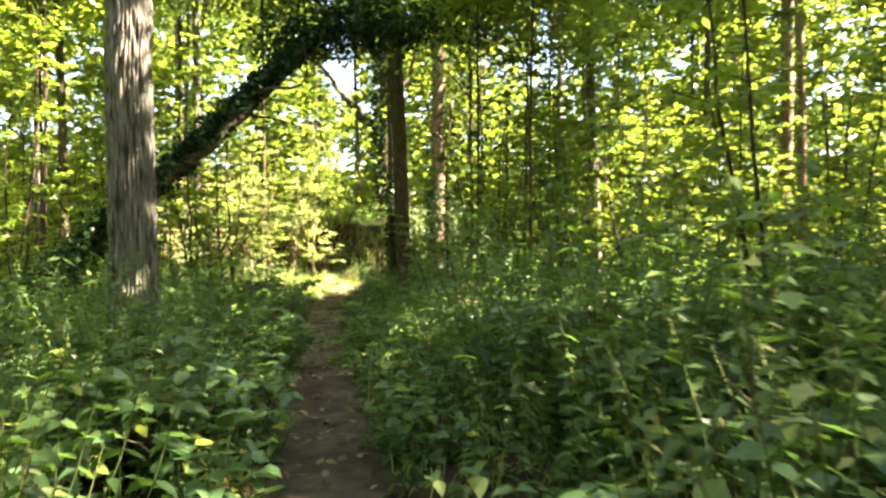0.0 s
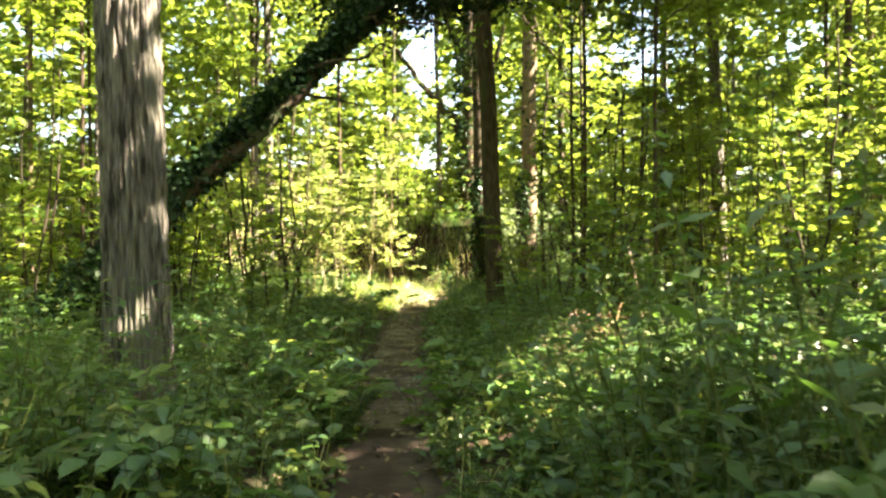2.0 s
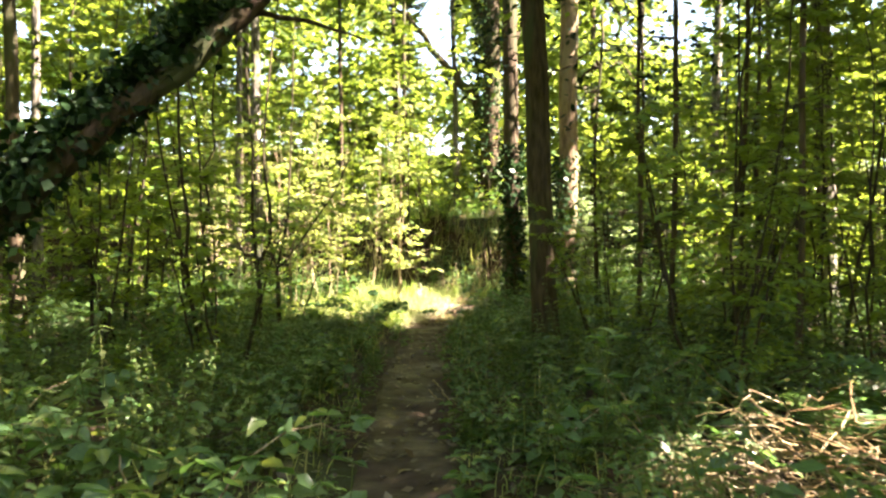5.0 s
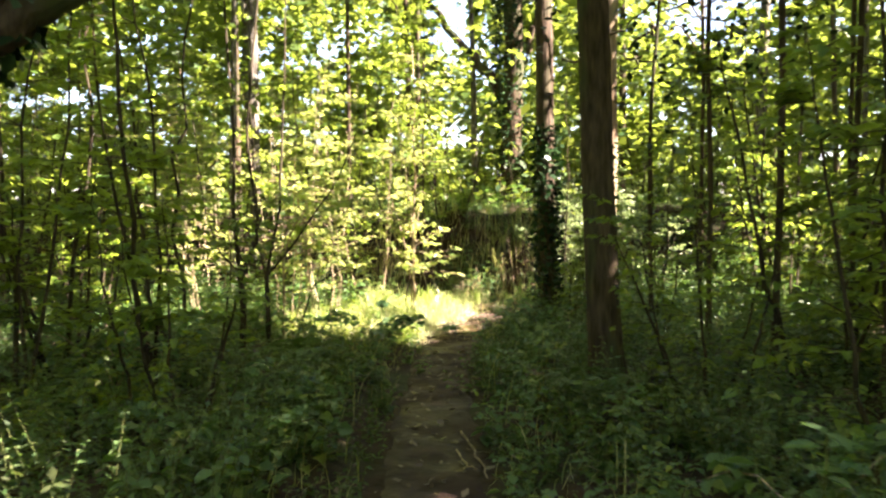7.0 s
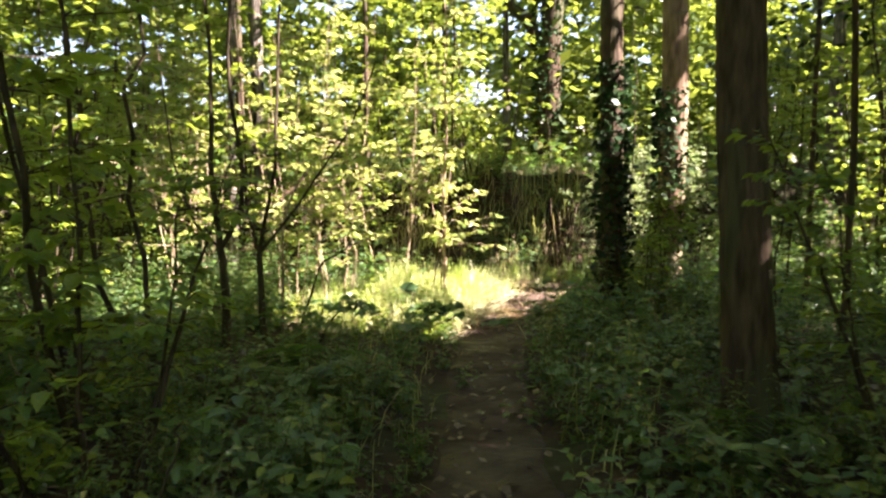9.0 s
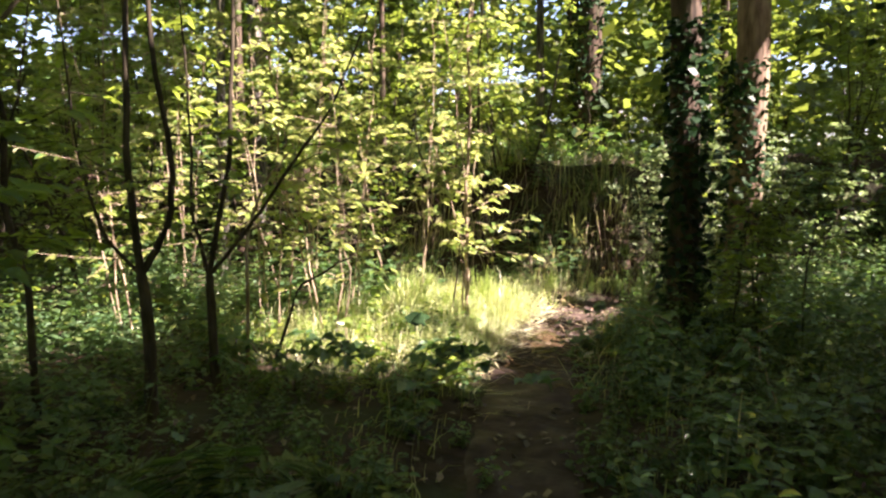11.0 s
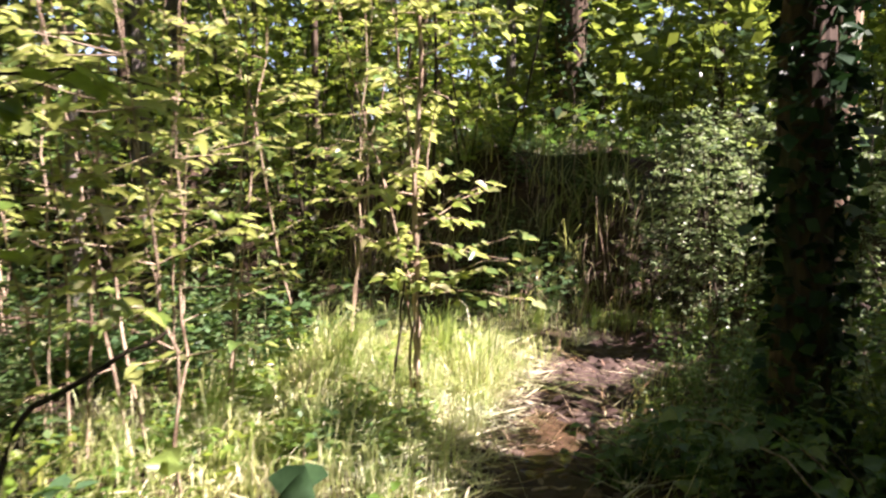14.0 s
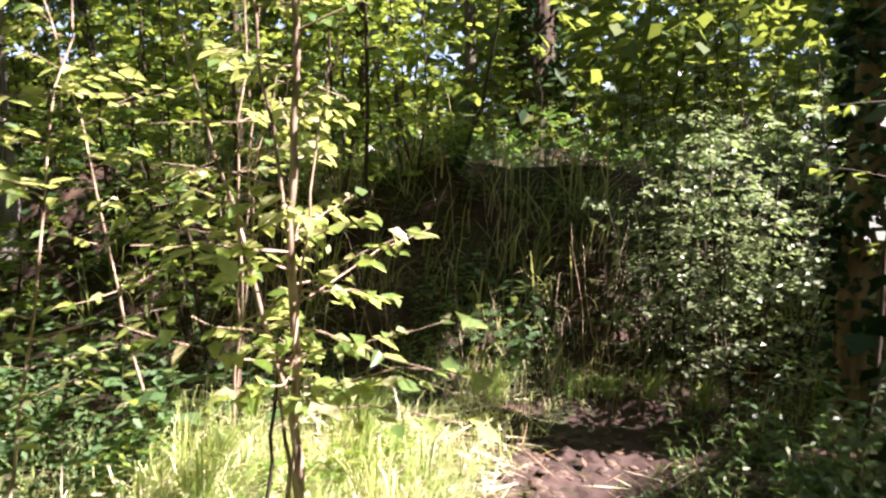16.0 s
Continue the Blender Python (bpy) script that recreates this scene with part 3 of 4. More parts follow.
def forked_sapling(spot, foot_r, fork, boughs, label, seed):
    """A dark stem that forks low into crooked boughs, with leafy twigs along them."""
    rng = np.random.default_rng(seed)
    root = tagged(new("forked_sapling"), label, "sapling", "dark saplings")
    root.location = (*spot, float(height(*spot)))
    z = fork - float(height(*spot))
    head = np.array((0.0, 0.0, z))
    part("stem", smooth(np_mesh("stem", [tube(wander((0.03, 0.02, -0.06), head, 10, 0.006, rng), np.linspace(foot_r * 1.25, foot_r, 10), 8)], DARK_TWIG)), root)
    lv = []
    for line, r in boughs:
        p = np.vstack([np.zeros(3), np.array(line, float)])
        u = np.linspace(0, len(p) - 1, 22)
        q = np.stack([np.interp(u, np.arange(len(p)), p[:, k]) for k in range(3)], 1)
        q[1:-1] = (q[:-2] + 2 * q[1:-1] + q[2:]) / 4
        q = q + head + np.cumsum(rng.normal(0, 0.004, q.shape), 0)
        part("bough", smooth(np_mesh("bough", [tube(q, np.linspace(r, r * 0.35, 22), 7)], DARK_TWIG)), root)
        for _ in range(9):
            i = int(rng.integers(4, 22))
            b, ln = rng.uniform(0, 2 * np.pi), rng.uniform(0.25, 0.6)
            tw = wander(q[i], q[i] + (math.cos(b) * ln, math.sin(b) * ln, ln * rng.uniform(-0.1, 0.5)), 5, 0.012, rng)
            part("twig", np_mesh("twig", [tube(tw, np.linspace(0.005, 0.0018, 5), 4)], DARK_TWIG), root)
            per = 9
            turn = b + np.where(np.arange(per) % 2, 1, -1) * rng.uniform(0.3, 1.3, per)
            ax = np.stack([np.cos(turn), np.sin(turn), rng.normal(-0.25, 0.25, per)], 1)
            face = np.stack([rng.normal(0, 0.4, per), rng.normal(0, 0.4, per), np.ones(per)], 1)
            L = 0.09 * rng.uniform(0.6, 1.25, per)
            lv.append(leaves(tw[0] + (tw[-1] - tw[0]) * rng.uniform(0.2, 1.05, per)[:, None], ax, face, L, L * 0.7, rng))
    part("foliage", np_mesh("foliage", lv, MAPLE), root)


forked_sapling((-4.49, 14.58), 0.032, 0.95, [([(-0.05, 0.0, 0.6), (-0.05, 0.05, 1.4), (-0.15, 0.1, 2.6), (-0.2, 0.1, 3.8)], 0.025), ([(0.15, 0.03, 0.3), (0.17, 0.05, 0.68), (0.08, 0.0, 1.4), (0.2, 0.1, 2.8), (0.3, 0.2, 3.6)], 0.023), ([(-0.25, 0.0, 0.25), (-0.45, 0.1, 0.8), (-0.6, 0.2, 1.7)], 0.013)], "dark-stemmed young tree forking low into two crooked boughs", 61)
forked_sapling((-4.47, 15.29), 0.028, 0.85, [([(0.18, 0.0, 0.78), (0.2, 0.05, 1.55), (0.26, 0.1, 2.6), (0.3, 0.1, 3.6)], 0.019), ([(0.4, 0.1, 0.5), (0.82, 0.2, 1.1), (1.05, 0.25, 1.7)], 0.015), ([(-0.12, 0.0, 0.45), (-0.13, 0.05, 0.9), (-0.2, 0.1, 2.2)], 0.015)], "dark young tree with one bough leaning towards the glade", 62)
# right of the bend: slim stem and pale leafy bushes
for x, y, h in [(-0.9, 17.2, 1.7), (-0.5, 17.0, 1.9), (-0.9, 22.0, 2.6), (-0.2, 22.6, 3.2), (0.2, 16.4, 2.8), (-1.1, 21.7, 2.0), (-0.6, 21.4, 2.4), (-0.3, 22.0, 2.2), (-0.75, 22.1, 2.8), (0.1, 20.9, 2.3), (0.5, 21.3, 2.6), (0.75, 20.6, 2.2)]:
    sapling("elder_bush", "slim leafy bush with grey-green leaves on the bank", (x, y), sapling_blocks(h, 4 if y > 21 else 3, 30 if y > 21 else 24, 10, 0.06 if y > 21 else 0.07, rng, 0.4, 0.06, 0.012), DARK_TWIG, PALE_LEAF if y > 20 else MAPLE, "bush", "bushes at the bend")

sapling("slim_sapling", "single thin dark stem with a few leaves beside the bend", (-1.05, 18.75), sapling_blocks(3.6, 1, 9, 7, 0.07, rng, 0.15, 0.3, 0.02), DARK_TWIG, MAPLE)

PROTOS = [sapling_blocks(h, st, tw, 12, lf, np.random.default_rng(40 + i), 0.7, lo, 0.02, simple=i in (0, 2, 4)) for i, (h, st, tw, lf, lo) in enumerate([(6.0, 2, 46, 0.11, 0.12), (4.2, 3, 30, 0.1, 0.08), (7.0, 1, 80, 0.12, 0.15), (3.0, 4, 22, 0.09, 0.06), (5.0, 2, 44, 0.1, 0.1), (2.2, 5, 16, 0.08, 0.04)])]
PROTO_MESH = [(smooth(np_mesh("stem", w, DARK_TWIG)), np_mesh("foliage", lv, MAPLE)) for w, lv in PROTOS]
rng = np.random.default_rng(50)
spots = []
tries = 0
while len(spots) < 225 and tries < 20000:
    tries += 1
    x, y = rng.uniform(-15, 15), rng.uniform(2.5, 33)
    d = float(off_path(x, y))
    near = 1.7 if y > 9 else (3.6 if x < 0 else 1.9)
    if d < near or (-7 < x < -2.4 and 15.5 < y < 21) or (-6.5 < x < -2 and 5 < y < 10.5):
        continue
    if abs(x) > 5 + y * 0.55:
        continue
    if in_sun_gap(np.array([(x, y, z) for z in (0.5, 1.5, 2.5, 3.5, 5.0)]), 0.8 if y < 20 else 0.2).any():
        continue
    if any((x - a) ** 2 + (y - b) ** 2 < 0.75 for a, b in spots):
        continue
    if -3.2 < x < 1 and 20 < y < 26:
        continue
    spots.append((x, y))
low_from, tries = len(spots), 0
while len(spots) < low_from + 50 and tries < 9000:
    tries += 1
    x, y = (rng.uniform(1.9, 9) if tries % 3 else rng.uniform(-10, -4.6)), rng.uniform(8.5, 21)
    if float(off_path(x, y)) < 1.8 or (x < 0 and y > 14.5) or any((x - a) ** 2 + (y - b) ** 2 < 0.45 for a, b in spots):
        continue
    spots.append((x, y))
for k, (x, y) in enumerate(spots):
    i = k % len(PROTOS)
    if k >= low_from or float(off_path(x, y)) < 2.6:
        i = (3, 5, 1)[k % 3]
    root = tagged(new("young_tree"), "young woodland tree with thin stems and fresh green leaves" if i in (0, 2, 4) else "leafy woodland shrub with thin stems and green leaves", "sapling", "understorey saplings")
    root.matrix_world = pose(x, y, float(height(x, y)), 0, 0, rng.uniform(0, 360)) @ Matrix.Scale(rng.uniform(0.8, 1.2), 4)
    for nm, me in zip(("stem", "foliage"), PROTO_MESH[i]):
        part(nm, me, root)


# ---- undergrowth ----
def herb_blocks(h, stems, rng, leaf=0.075, gap=0.06, slim=0.55, simple=False):
    wood, lv = [], []
    for _ in range(stems):
        a, b = rng.uniform(0, 2 * np.pi, 2)
        foot = np.array((math.cos(a), math.sin(a), 0)) * rng.uniform(0, 0.2)
        foot[2] = -0.04
        hh = h * rng.uniform(0.5, 1.1)
        line = wander(foot, foot + (math.cos(b) * hh * 0.35, math.sin(b) * hh * 0.35, hh), 4, 0.015, rng)
        wood.append(tube(line, np.linspace(0.004, 0.0015, 4), 3))
        n = max(3, int(hh * 0.85 / gap))
        s = np.linspace(0.15, 1, n)
        c = np.stack([np.interp(s, np.linspace(0, 1, 4), line[:, k]) for k in range(3)], 1)
        turn = rng.uniform(0, 6) + np.arange(n) * 1.6
        for o in (0, np.pi):
            t = turn + o + rng.normal(0, 0.3, n)
            ax = np.stack([np.cos(t), np.sin(t), rng.normal(-0.15, 0.3, n)], 1)
            face = np.stack([rng.normal(0, 0.35, n), rng.normal(0, 0.35, n), np.ones(n)], 1)
            L = leaf * (1.25 - 0.6 * s) * rng.uniform(0.7, 1.3, n)
            lv.append(leaves(c, ax, face, L, L * slim * rng.uniform(0.85, 1.2, n), rng, simple=simple))
    return wood, lv


def merged(blocks):
    v = np.concatenate([b[0] for b in blocks])
    offs = np.cumsum([0] + [len(b[0]) for b in blocks[:-1]])
    return v, np.concatenate([b[1] + o for b, o in zip(blocks, offs)])


HERBS, HERBS_FAR = [], []
for i, (h, st, lf, gp, sl) in enumerate([(0.65, 8, 0.09, 0.065, 0.5), (0.85, 7, 0.08, 0.06, 0.45), (0.45, 10, 0.065, 0.055, 0.6), (0.5, 7, 0.13, 0.09, 0.75), (1.0, 6, 0.07, 0.055, 0.38), (0.32, 10, 0.055, 0.05, 0.65)]):
    w, lv = herb_blocks(h, st, np.random.default_rng(70 + i), lf, gp, sl)
    HERBS.append((merged(w), merged(lv)))
    w, lv = herb_blocks(h, st, np.random.default_rng(70 + i), lf, gp, sl, True)
    HERBS_FAR.append((merged(w), merged(lv)))
HERB_MESH = [(np_mesh("stalk", [w], STALK), np_mesh("foliage", [lv], BROAD if i == 3 else HERB)) for i, (w, lv) in enumerate(HERBS)]
rng = np.random.default_rng(71)
herb_spots = []
for _ in range(8300):
    x, y = rng.uniform(-11, 9), rng.uniform(0.6, 24)
    herb_spots.append((x, y))
herb_spots = np.array(herb_spots)
d = off_path(herb_spots[:, 0], herb_spots[:, 1])
side_x = herb_spots[:, 0] - np.interp(herb_spots[:, 1], PATH_LINE[:, 1], PATH_LINE[:, 0])
glade = (np.hypot(herb_spots[:, 0] + 3.2, herb_spots[:, 1] - 18.7) < 1.3) | ((np.hypot((herb_spots[:, 0] + 3.9) / 1.2, (herb_spots[:, 1] - 17.4) / 1.3) < 1) & (rng.uniform(0, 1, len(d)) < 0.75))
bank = (herb_spots[:, 1] > 19.6) & (herb_spots[:, 0] > -8) & (herb_spots[:, 0] < 0.5)
near_oak = (np.hypot(herb_spots[:, 0] + 2.97, herb_spots[:, 1] - 6.98) < 0.4) | (np.hypot(herb_spots[:, 0] - 0.35, herb_spots[:, 1] - 8.5) < 0.6)
chance = np.where(d < 4.5, 0.95, 0.35)
ok = (d > 0.4 + 0.2 * wave(herb_spots[:, 0], herb_spots[:, 1], 9, 0.7)) & ~glade & ~near_oak & (rng.uniform(0, 1, len(d)) < chance * np.where(bank, 0.1, 1)) & (np.abs(herb_spots[:, 0]) < 3.0 + 0.62 * herb_spots[:, 1])
herb_spots, d, side_x = herb_spots[ok], d[ok], side_x[ok]
order = np.argsort(d * 1.0 + np.maximum(0, herb_spots[:, 1] - 13) * 0.2)
rest_wood, rest_leaf = {}, {}
for k, j in enumerate(order):
    x, y = herb_spots[j]
    low = d[j] < 0.75
    tall = (y < 6 and side_x[j] > 0.9)
    i = int(rng.choice((2, 5, 3, 5)) if low else rng.choice((0, 1, 4, 3, 4) if tall else (0, 1, 2, 3, 4, 3, 3)))
    lit = math.hypot((x + 3.9) / 1.3, (y - 17.4) / 1.5) < 1
    clump = 1.0 + 0.55 * float(wave(x, y, 33, 1.3))
    sc = clump * (0.6 if lit else 1) * rng.uniform(0.7, 1.15) * (1.25 if tall else 1.0) * (0.72 if 8.5 < y < 17 else 1.0)
    if -4.8 < x < -2.4 and 13.8 < y < 17.2:
        sc *= 0.62
    if y > 15 and d[j] < 1.2:
        sc = min(sc, 0.7)
    z, turn = float(height(x, y)), rng.uniform(0, 2 * np.pi)
    if k < 300:
        root = tagged(new("herb_plant"), "broad-leaved green herb growing beside the path" if i == 3 else "leafy green nettle-like herb growing beside the path", "plant", "path-side herbs")
        root.matrix_world = Matrix.Translation((x, y, z)) @ Matrix.Rotation(turn, 4, "Z") @ Matrix.Scale(sc, 4)
        for nm, me in zip(("stalk", "foliage"), HERB_MESH[i]):
            part(nm, me, root)
    else:
        key = i == 3
        kind = HERBS if d[j] < 1.1 else HERBS_FAR
        if d[j] < 2:
            rest_wood.setdefault(key, []).append(moved(kind[i][0], x, y, z, turn, sc))
        rest_leaf.setdefault(key, []).append(moved(kind[i][1], x, y, z, turn, sc))
under = tagged(new("undergrowth"), "dense green undergrowth of herbs and nettles on the woodland floor", "undergrowth", kind="stuff")
for key in rest_leaf:
    part("stalks", np_mesh("stalks", rest_wood[key], STALK), under)
    part("foliage", np_mesh("foliage", rest_leaf[key], BROAD if key else HERB), under)


def bramble(x, y, seed, canes, h, leaf, leafy):
    rng = np.random.default_rng(seed)
    root = tagged(new("bramble_bush"), "arching bramble with broad pale green leaves beside the path", "bush", "brambles")
    root.location = (x, y, float(height(x, y)))
    lv = []
    for _ in range(canes):
        a = rng.uniform(0, 2 * np.pi)
        s = np.linspace(0, 1, 12)[:, None]
        reach, hh = rng.uniform(0.5, 1.1), h * rng.uniform(0.6, 1.1)
        line = np.array((math.cos(a), math.sin(a), 0)) * reach * s + np.array((0, 0, 1)) * hh * np.sin(s * 2.2) + rng.normal(0, 0.012, (12, 3))
        line[0, 2] = -0.03
        part("cane", np_mesh("cane", [tube(line, np.linspace(0.007, 0.002, 12), 5)], DARK_TWIG if rng.uniform() < 0.6 else TWIG), root)
        for i in range(2, 12):
            b = rng.uniform(0, 2 * np.pi)
            c = line[i] + np.array((math.cos(b), math.sin(b), 0.4)) * rng.uniform(0.04, 0.1)
            t = b + np.array((-1.1, 0, 1.1))
            ax = np.stack([np.cos(t), np.sin(t), rng.normal(-0.15, 0.2, 3)], 1)
            face = np.array((0, 0, 1.0)) + rng.normal(0, 0.35, (3, 3))
            L = leaf * rng.uniform(0.7, 1.2, 3)
            lv.append(leaves(np.tile(c, (3, 1)), ax, face, L, L * 0.75, rng))
    part("foliage", np_mesh("foliage", lv, leafy), root)


for k, (x, y, h, lf) in enumerate([(1.15, 3.4, 0.8, 0.12), (1.9, 3.9, 0.9, 0.12), (1.6, 2.7, 0.6, 0.12), (0.4, 6.6, 0.4, 0.13), (1.0, 6.3, 0.5, 0.14), (1.5, 7.2, 0.6, 0.12), (0.2, 7.4, 0.4, 0.11), (-1.9, 4.4, 0.4, 0.1), (-2.5, 5.3, 0.5, 0.12), (-1.7, 3.0, 0.45, 0.11), (-2.2, 7.7, 0.5, 0.11), (-3.6, 8.4, 0.6, 0.1), (-3.6, 5.6, 0.6, 0.11), (-0.1, 9.6, 0.4, 0.1), (0.6, 10.6, 0.5, 0.1), (-3.2, 11.4, 0.45, 0.1), (-3.2, 15.7, 0.3, 0.1), (-4.0, 15.5, 0.35, 0.1), (-0.9, 15.2, 0.4, 0.09), (-4.6, 12.4, 0.6, 0.1), (2.6, 8.4, 0.7, 0.12), (-1.2, 16.4, 0.5, 0.09)]):
    bramble(x, y, 300 + k, 6, h, lf, BROAD)


# grass: along the path, thick in the glade, hanging over the bank
def blades(x, y, z, h, w, rng, arch=0.45):
    n = len(x)
    a = 3.2 * wave(x, y, 31, 0.5) + 1.5 * wave(x, y, 32, 0.17) + rng.normal(0, 1.0, n)
    ax = np.stack([np.cos(a), np.sin(a), np.zeros(n)], 1)
    si = np.stack([-np.sin(a), np.cos(a), np.zeros(n)], 1)
    p0 = np.stack([x, y, z - 0.01], 1)
    bend = (h * arch * rng.gamma(2.0, 0.6, n))[:, None]
    drop = np.clip(1.0 - 0.35 * bend / h[:, None], 0.35, 1)
    hh, ww = h[:, None] * np.array((0, 0, 1.0)) * drop, w[:, None] * si * 0.5
    p1, p2, p3 = p0 + ax * bend * 0.2 + hh * 0.5, p0 + ax * bend * 0.6 + hh * 0.88, p0 + ax * bend * 1.2 + hh * (1.0 - 0.5 * rng.uniform(0, 1, (n, 1)) * (1.3 - drop))
    v = np.stack([p0 - ww, p0 + ww, p1 - ww, p1 + ww, p2 - ww * 0.7, p2 + ww * 0.7, p3 - ww * 0.1, p3 + ww * 0.1], 1)
    i = np.arange(n)[:, None] * 8
    return v.reshape(-1, 3), np.concatenate([i + [0, 1, 3, 2], i + [2, 3, 5, 4], i + [4, 5, 7, 6]])


rng = np.random.default_rng(81)
gx = np.concatenate([rng.normal(-3.3, 0.75, 9000), rng.normal(-3.9, 0.7, 3500), rng.uniform(-4.5, 0.5, 5000), rng.uniform(-2.9, 0.8, 1300)])
gy = np.concatenate([rng.normal(18.9, 0.9, 9000), rng.normal(17.3, 0.6, 3500), rng.uniform(1, 17, 5000), rng.uniform(20.5, 22.6, 1300)])
gd = off_path(gx, gy)
keep = (gd > 0.42) & ((gd < 1.1) | (gy > 16.2))
gx, gy = gx[keep], gy[keep]
tuft = 0.35 + 1.3 * np.clip(wave(gx, gy, 12, 0.45) + 0.25, 0, 1)
gh = rng.uniform(0.12, 0.42, len(gx)) * tuft
for nm, label, mat, sel in (("glade_grass", "pale tussock grass, lightened in colour for the glade's sun", GLADE_GRASS, (gx < -2.3) & (gy > 16.2)), ("grass", "fine grass along the path and the bend", GRASS, ~((gx < -2.3) & (gy > 16.2)))):
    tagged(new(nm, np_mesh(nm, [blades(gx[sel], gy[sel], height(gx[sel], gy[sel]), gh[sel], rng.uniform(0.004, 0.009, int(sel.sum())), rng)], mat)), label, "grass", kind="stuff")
# flat dry blades, paler than bleaching alone, brighten the floor like full sun
n = 5200
tx, ty = rng.normal(-3.2, 0.6, n), rng.normal(18.6, 0.95, n)
keep = off_path(tx, ty) > 0.3
tx, ty = tx[keep], ty[keep]
n = len(tx)
a = rng.uniform(0, 2 * np.pi, n)
mat_blades = leaves(np.stack([tx, ty, height(tx, ty) + rng.uniform(0.0, 0.09, n)], 1), np.stack([np.cos(a), np.sin(a), rng.normal(0.1, 0.25, n)], 1), np.tile((0, 0, 1.0), (n, 1)) + rng.normal(0, 0.3, (n, 3)), rng.uniform(0.1, 0.32, n), rng.uniform(0.007, 0.014, n), rng, hang=0.03)
tagged(new("grass_thatch", np_mesh("grass_thatch", [mat_blades], THATCH)), "flattened dry grass, bleached and lightened for the sun on the glade floor", "grass", kind="stuff")
bx, by = np.repeat(rng.uniform(-6.5, 0.8, 95), 16) + rng.normal(0, 0.12, 1520), np.repeat(rng.uniform(22.0, 24.4, 95), 16) + rng.normal(0, 0.12, 1520)
tagged(new("bank_grass", np_mesh("bank_grass", [blades(bx, by, height(bx, by), rng.uniform(0.3, 0.95, 1520), rng.uniform(0.007, 0.016, 1520), rng, 1.0)], GRASS)), "long grass arching over the shaded earth bank", "grass", kind="stuff")


def bank_weeds():
    """Low leafy weeds and thin upright stalks on the face and at the foot of the bank."""
    g = np.random.default_rng(86)
    greens, stalks = [], []
    for _ in range(150):
        x, y = g.uniform(-7.5, 0.6), g.uniform(20.9, 24.2)
        if float(off_path(x, y)) < 0.6:
            continue
        greens.append(moved(HERBS_FAR[int(g.choice((0, 1, 2, 4)))][1], x, y, float(height(x, y)), g.uniform(0, 6), g.uniform(0.35, 0.8)))
    for _ in range(170):
        x, y = g.uniform(-7.5, 0.8), g.uniform(23.0, 24.9)
        greens.append(moved(HERBS_FAR[int(g.choice((0, 1, 2, 3)))][1], x, y, float(height(x, y)), g.uniform(0, 6), g.uniform(0.4, 0.95)))
    for _ in range(70):
        x, y = g.uniform(-6, -0.5), g.uniform(20.8, 23.2)
        if float(off_path(x, y)) > 0.6:
            z, hh = float(height(x, y)), g.uniform(0.5, 1.3)
            stalks.append(tube(wander((x, y, z - 0.03), (x + g.normal(0, 0.2), y + g.normal(0, 0.15), z + hh), 6, 0.02, g), np.linspace(0.006, 0.002, 6), 4))
    root = tagged(new("bank_weeds"), "leafy weeds and dry upright stalks on the earth bank", "weeds", kind="stuff")
    part("foliage", np_mesh("foliage", greens, HERB), root)
    part("stalks", np_mesh("stalks", stalks, TWIG), root)


bank_weeds()


def tussock(x, y, h, n, mat, seed):
    """A tuft of long grass, its blades fanning out of one root."""
    g = np.random.default_rng(seed)
    root = tagged(new("grass_tussock"), "tuft of long fresh green grass in the sunlit glade" if mat is TUFT else "tuft of long pale yellowish grass in the sunlit glade", "grass", "tussocks of the glade")
    root.location = (x, y, float(height(x, y)))
    a, rr = g.uniform(0, 2 * np.pi, n), np.abs(g.normal(0, 0.07, n))
    me = np_mesh("tuft", [blades(np.cos(a) * rr, np.sin(a) * rr, np.zeros(n), h * g.uniform(0.5, 1.1, n), g.uniform(0.005, 0.011, n), g, 0.55)], mat)
    part("tuft", me, root)


g_t = np.random.default_rng(89)
for k in range(15):
    x, y = g_t.uniform(-4.3, -2.75), g_t.uniform(18.0, 20.6)
    if float(off_path(x, y)) > 0.5:
        tussock(x, y, g_t.uniform(0.3, 0.65), 70, TUFT if k % 3 == 0 else GLADE_GRASS, 600 + k)
for k, (x, y) in enumerate([(-1.7, 21.4), (-1.35, 21.5), (-2.0, 21.3), (-2.6, 21.0), (-1.0, 21.2)]):
    tussock(x, y, 0.35, 80, TUFT, 640 + k)

# low weeds, dry stems and straw among the glade's grass
weeds = []
for _ in range(260):
    x, y = rng.normal(-3.75, 0.7), rng.normal(17.7, 0.95)
    if float(off_path(x, y)) > 0.5:
        weeds.append(moved(HERBS[int(rng.choice((2, 5, 3)))][1], x, y, float(height(x, y)), rng.uniform(0, 6), rng.uniform(0.3, 0.65)))
tagged(new("glade_weeds", np_mesh("glade_weeds", weeds, MAPLE)), "low sunlit weeds growing through the glade grass", "weeds", kind="stuff")
n = 900
sx, sy = rng.normal(-3.3, 0.8, n), rng.normal(18.4, 1.1, n)
a = rng.uniform(0, 2 * np.pi, n)
straw = leaves(np.stack([sx, sy, height(sx, sy) + rng.uniform(0.01, 0.12, n)], 1), np.stack([np.cos(a), np.sin(a), rng.normal(0.15, 0.4, n)], 1), np.tile((0, 0, 1.0), (n, 1)), rng.uniform(0.08, 0.35, n), 0.008, rng, hang=0.03)
tagged(new("straw", np_mesh("straw", [straw], STRAW)), "dry straw and dead stems lying in glade grass", "straw", kind="stuff")
n = 170
